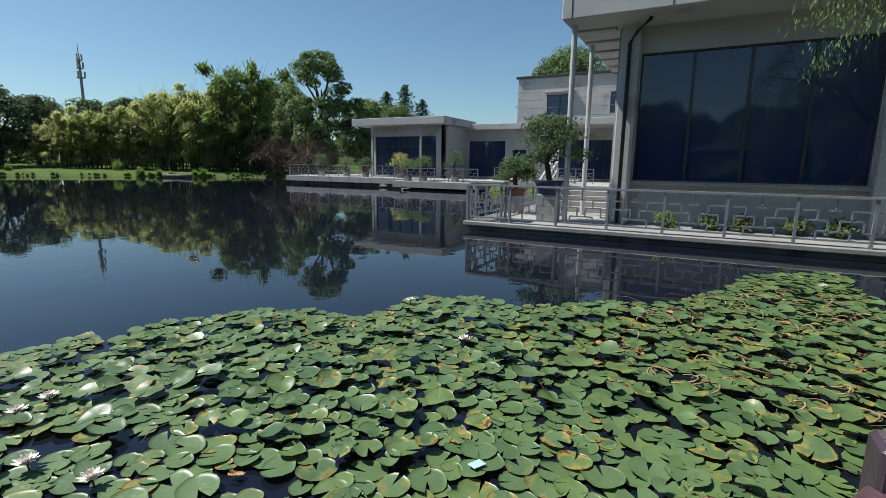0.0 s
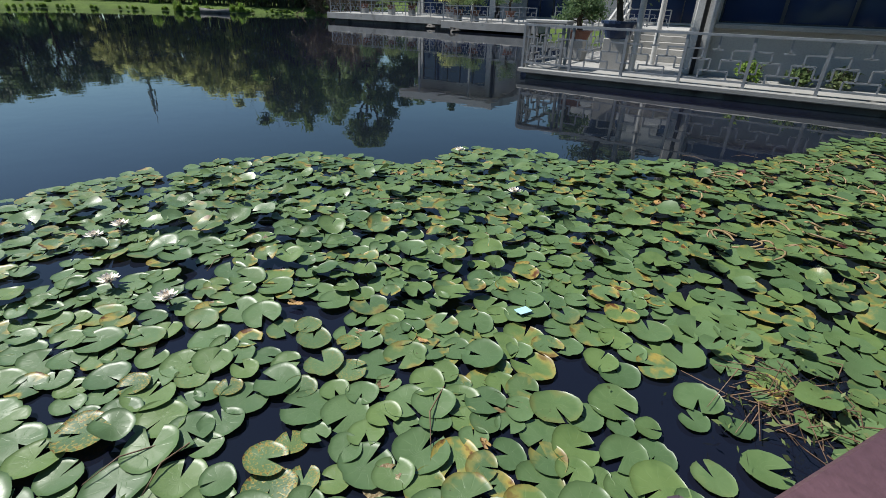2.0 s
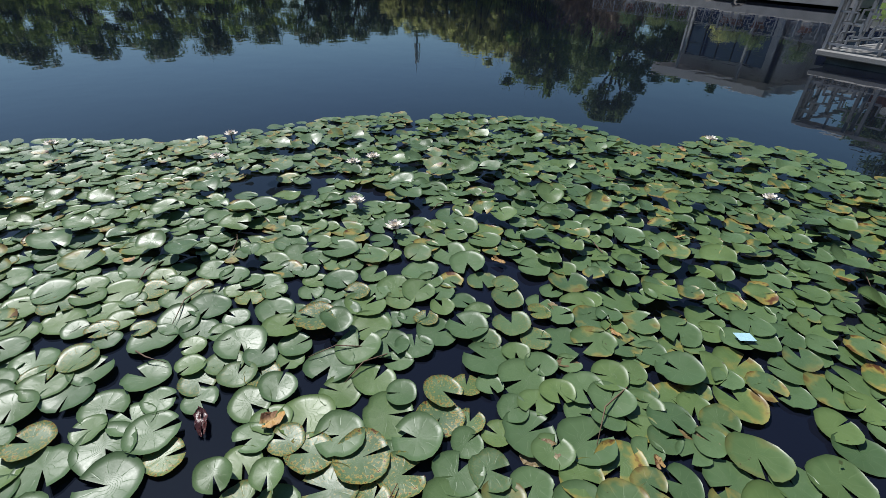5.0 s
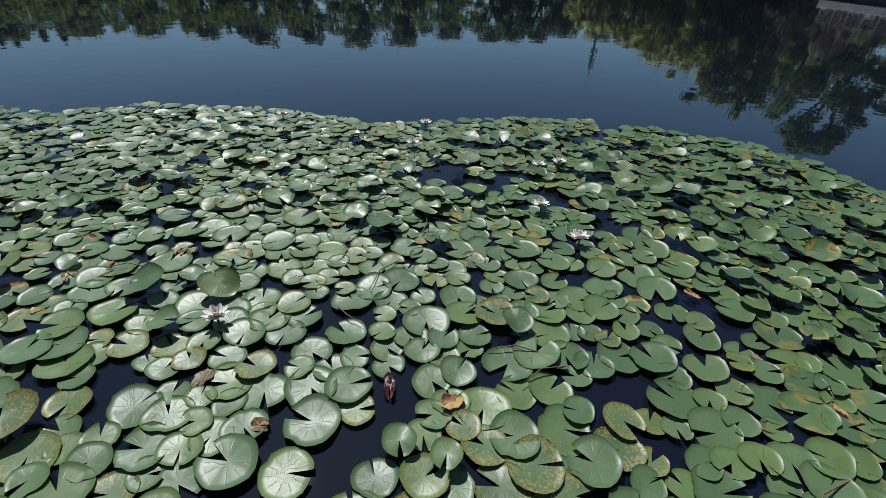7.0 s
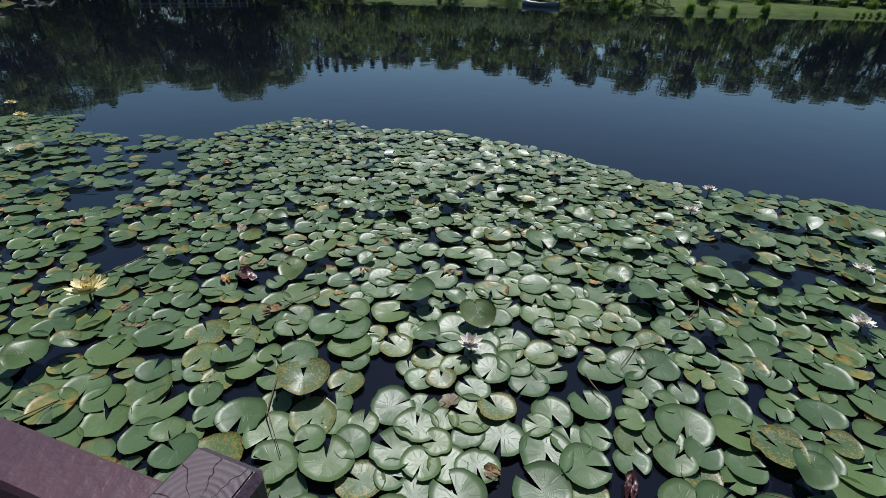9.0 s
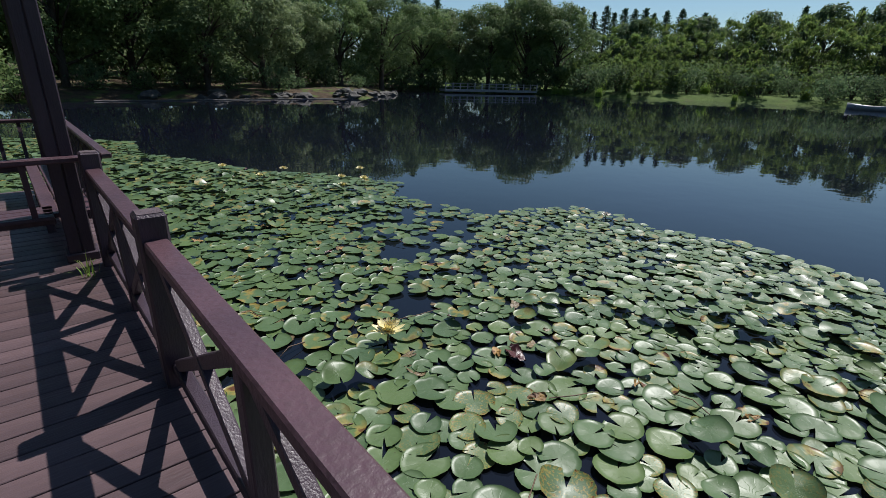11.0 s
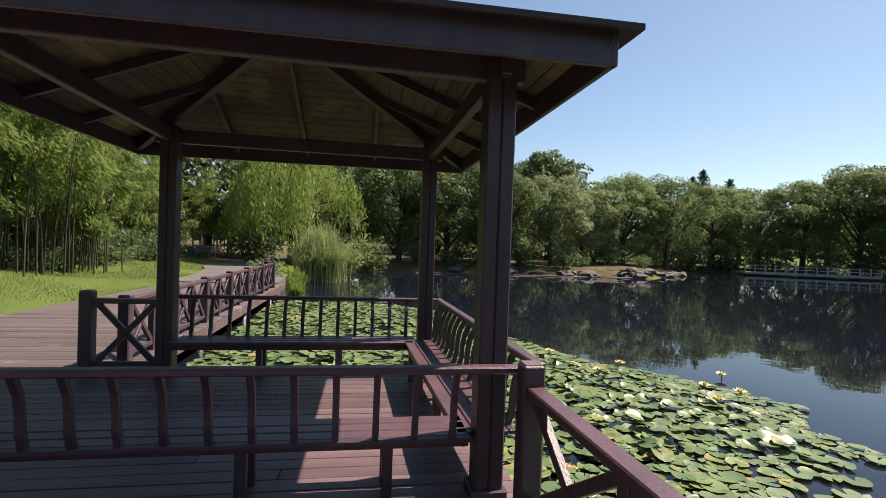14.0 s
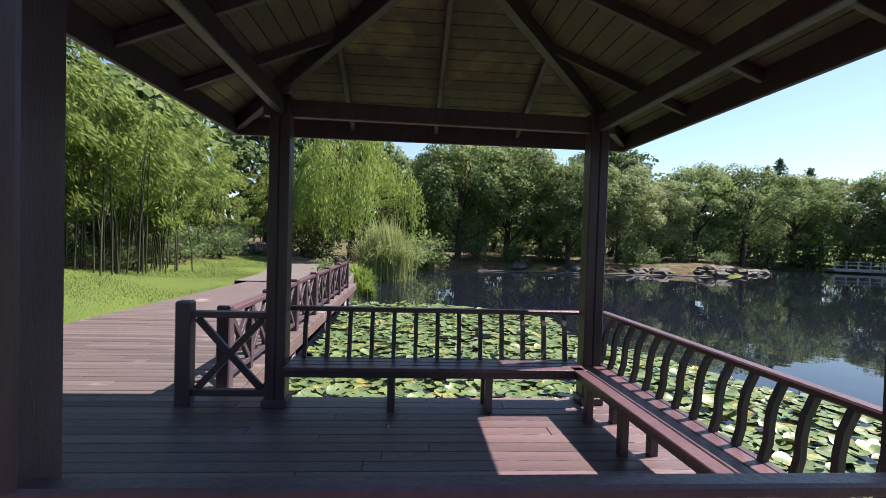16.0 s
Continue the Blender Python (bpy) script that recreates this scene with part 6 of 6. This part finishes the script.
def lily_flower(x, y, size, petal_mat, label, lift=0.07):
    root = empty("lily_flower", x, y, WATER + lift, (x * 37) % 360)
    for ring, (n, tilt, ln) in enumerate(((9, 18, 1.0), (8, 42, 0.85), (6, 64, 0.62))):
        for k in range(n):
            a = 2 * math.pi * (k + ring * 0.37) / n
            m = Matrix.Rotation(a, 4, "Z") @ Matrix.Rotation(-radians(tilt), 4, "Y")
            L, w = size * ln, size * 0.17
            prof = [(0.02, 0.2, 0.0), (0.4, 0.9, -0.04), (0.7, 1.0, -0.03), (0.9, 0.55, 0.02), (1.0, 0.0, 0.06)]
            v, f = [], []
            for t, ww, z in prof:
                v += [m @ Vector((L * t, -w * ww, L * (z + 0.06 * ww))), m @ Vector((L * t, 0, L * z)), m @ Vector((L * t, w * ww, L * (z + 0.06 * ww)))]
            for i in range(len(prof) - 1):
                f += [(i * 3, i * 3 + 1, i * 3 + 4, i * 3 + 3), (i * 3 + 1, i * 3 + 2, i * 3 + 5, i * 3 + 4)]
            mesh_from("petal", v, f, petal_mat, root, smooth=True)
    v, f = [], []
    for k in range(22):
        a = k * 2.4
        r = size * 0.20 * math.sqrt((k + 1) / 22)
        tube(v, f, [(math.cos(a) * r * 0.4, math.sin(a) * r * 0.4, 0.0), (math.cos(a) * r, math.sin(a) * r, size * 0.34)], [size * 0.018, size * 0.01], 4)
    mesh_from("stamens", v, f, M_STAMEN, root)
    v, f = [], []
    tube(v, f, [(0, 0, 0.01), (0.02, 0.01, -lift - 0.05)], [0.006, 0.007], 6)
    mesh_from("stalk", v, f, M_TWIG, root)
    return tagged(root, label, "flower", "waterlily flowers")


lily_flower(4.74, -4.93, 0.14, M_PETAL_Y, "open yellow waterlily flower standing above the pads", 0.10)
for x, y in [(7.9, 0.95), (7.2, 0.42), (7.5, 0.1), (6.6, 1.7), (6.0, 1.3), (5.7, 2.6), (6.9, -0.2)]:
    lily_flower(x, y, 0.10, M_PETAL_Y, "pale yellow waterlily flower among the pads", 0.06)
for x, y in [(5.22, -7.42), (5.86, -9.86), (7.92, -8.82), (8.98, -7.35), (8.60, -9.05), (4.88, -13.18), (6.22, -14.19), (7.24, -10.01), (6.4, -9.74), (7.31, -10.25), (9.1, -4.0), (0.7, -18.4)]:
    lily_flower(x, y, 0.085, M_PETAL_W, "white waterlily flower with golden stamens among the pads", 0.08)


def dead_leaf(x, y, r, material, label, seed):
    vv, ff, uu = pad_shape(300 + seed, 3.2)
    rs = np.random.RandomState(seed)
    vv = vv * np.array([1.0, rs.uniform(0.35, 0.8), 0.7]) + rs.normal(size=vv.shape) * np.array([0.05, 0.05, 0.05])
    ob = mesh_from("dead_leaf", vv * r, ff, material, uv=uu, smooth=True)
    ob.matrix_world = pose(x, y, WATER + 0.035, 6 * math.sin(seed), 8 * math.cos(seed * 1.7), seed * 77)
    return tagged(ob, label, "leaf", "dead leaves on the lily bed")


dead_leaf(5.37, -5.66, 0.11, M_RED, "dark red curled dying lily leaf", 1)
rs_d = np.random.RandomState(91)
SPOTS = [(5.37, -4.94), (5.28, -5.55), (6.3, -8.05), (5.17, -10.37), (4.5, -8.64), (4.64, -8.35), (4.48, -7.76), (6.0, -7.02), (5.5, -3.77), (5.88, -3.03), (5.23, -2.96), (6.25, -12.3), (4.85, -4.7), (5.0, -1.65)]
while len(SPOTS) < 30:
    x, y = rs_d.uniform(2.5, 7.5), rs_d.uniform(-17, 4)
    if not on_deck(x, y) and bool(in_poly(np.array([x]), np.array([y]), BEDP)[0]):
        SPOTS.append((x, y))
while len(SPOTS) < 110:
    x, y = rs_d.uniform(0.4, 3.6), rs_d.uniform(-18.2, -13.0)
    if bool(in_poly(np.array([x]), np.array([y]), BEDP)[0]) and edge_gap(x, y) > 0.25:
        SPOTS.append((x, y))
for k, (x, y) in enumerate(SPOTS):
    dead_leaf(x, y, rs_d.uniform(0.035, 0.075), M_DEAD if k % 5 else M_RED, "withered orange brown lily leaf among the pads", 2 + k)
for k in range(22):
    x, y = rs_d.uniform(2.6, 6.2), rs_d.uniform(-14.0, -4.0)
    if not on_deck(x, y) and bool(in_poly(np.array([x]), np.array([y]), BEDP)[0]):
        lf = dead_leaf(x, y, rs_d.uniform(0.06, 0.10), M_SUNK, "dark brown rotted lily leaf lying in the water", 200 + k)
        lf.location.z = WATER + 0.016
        lf.scale.z *= 0.3
for k in range(70):
    x, y = (rs_d.uniform(3.6, 6.5), rs_d.uniform(-13, -3)) if k < 26 else (rs_d.uniform(0.6, 3.6), rs_d.uniform(-17, -12.2))
    a, ln = rs_d.uniform(0, 6.28), rs_d.uniform(0.2, 0.55)
    v, f = [], []
    tube(v, f, [(0, 0, 0.0), (math.cos(a) * ln * 0.5, math.sin(a) * ln * 0.5, 0.025), (math.cos(a + 0.2) * ln, math.sin(a + 0.2) * ln, 0.01)], [0.004, 0.004, 0.002], 5)
    st = mesh_from("lily_stalk", v, f, M_TWIG, smooth=True)
    st.matrix_world = pose(x, y, WATER + 0.03)
    tagged(st, "thin brown dead lily stalk lying on the pads", "stalk", "dead stalks on the lily bed")
M_CURL = surface("dry_curled_stalk", (0.30, 0.21, 0.10), (0.20, 0.13, 0.065), 12, 60, 0.6, 0.3, vary=0.3)
for k in range(90):
    x, y = rs_d.uniform(0.5, 3.3), rs_d.uniform(-17.8, -13.2)
    if edge_gap(x, y) < 0.35 or not bool(in_poly(np.array([x]), np.array([y]), BEDP)[0]):
        continue
    a, r_, w_ = rs_d.uniform(0, 6.28), rs_d.uniform(0.08, 0.22), rs_d.uniform(1.6, 3.6)
    v, f = [], []
    tube(v, f, [(math.cos(a + w_ * t / 6) * r_, math.sin(a + w_ * t / 6) * r_ * 0.8, 0.05 * math.sin(math.pi * t / 6)) for t in range(7)], [0.009, 0.010, 0.010, 0.010, 0.009, 0.008, 0.004], 5)
    st = mesh_from("lily_stalk", v, f, M_CURL, smooth=True)
    st.matrix_world = pose(x, y, WATER + 0.05)
    tagged(st, "dry curled pale brown lily stalk among the pads", "stalk", "curled stalks on the lily bed")
bm = bmesh.new()
box(bm, (0, 0, 0), (0.105, 0.075, 0.003), 0.0008)
card = link_mesh("card", bm, M_CARD)
card.matrix_world = pose(3.83, -11.2, WATER + 0.055, 4, -3, 65)
tagged(card, "small pale blue paper card lying on the pads", "card")

# tangle of dying weeds by the railing
tangle = empty("weed_tangle", 2.16, -11.25, WATER)
rs_t = np.random.RandomState(17)
for k in range(46):
    a, ln = rs_t.uniform(0, 6.28), rs_t.uniform(0.15, 0.6)
    v, f = [], []
    b = rs_t.normal(size=2) * 0.16
    tube(v, f, [(b[0], b[1], 0.0), (b[0] + math.cos(a) * ln * 0.4, b[1] + math.sin(a) * ln * 0.4, rs_t.uniform(0.02, 0.09)), (b[0] + math.cos(a + 0.6) * ln, b[1] + math.sin(a + 0.6) * ln, rs_t.uniform(0.0, 0.06))], [0.004, 0.004, 0.002], 4)
    mesh_from("stem", v, f, M_TWIG, tangle, smooth=True)
leaves_mesh("leaves", rs_t.normal(size=(220, 3)) * np.array([0.26, 0.26, 0.02]) + np.array([0, 0, 0.05]), 0.05, L_REED, tangle, 0.4, 0.0, rs_t)
tagged(tangle, "tangle of yellowing water weeds and brown stems", "weeds")

tuft = reed_clump("grass_tuft", 0.24, 0.12, 14, 97, L_SHORE, "small grass tuft growing at the post foot", 0.005)
tuft.matrix_world = pose(3.07, -3.36, 0.0)
for k, (x, y) in enumerate([(26.2, -42.0), (22.8, -39.9)]):
    r = bpy.data.objects["rock"].copy()
    scene.collection.objects.link(r)
    r.matrix_world = pose(x, y, WATER + 0.1, 0, 0, 70 * k)


# ---- deck planks, nearest as single boards, the far boardwalk joined ----
far_bm_v, far_f = [], []
for y, x0, x1 in deck_rows:
    cuts = [x0]
    x = x0 + rs_deck.uniform(1.2, 3.6)
    while x < x1 - 0.8:
        cuts.append(round(x, 2))
        x += rs_deck.choice((2.4, 3.0, 3.6))
    cuts.append(x1)
    for a, b in zip(cuts, cuts[1:]):
        if -11.0 < y < 4.2:
            ob = new("plank", plank_mesh(b - a))
            ob.parent = deck
            if b < 0.2 or y > 0.3:
                ob.material_slots[0].link = "OBJECT"
                ob.material_slots[0].material = M_WEATHERED
            ob.matrix_basis = pose((a + b) / 2, y, rs_deck.uniform(-0.002, 0.001), 0, 0, rs_deck.uniform(-0.05, 0.05))
        else:
            n0 = len(far_bm_v)
            for z in (-0.03, 0.0):
                for xx, yy in ((a + 0.003, y - 0.069), (b - 0.003, y - 0.069), (b - 0.003, y + 0.069), (a + 0.003, y + 0.069)):
                    far_bm_v.append((xx, yy, z))
            far_f += [tuple(n0 + i for i in q) for q in ((4, 5, 6, 7), (0, 4, 7, 3), (1, 2, 6, 5), (0, 1, 5, 4), (3, 7, 6, 2))]
far_planks = mesh_from("planks", far_bm_v, far_f, M_WEATHERED, deck)
tagged(far_planks, kind="stuff")
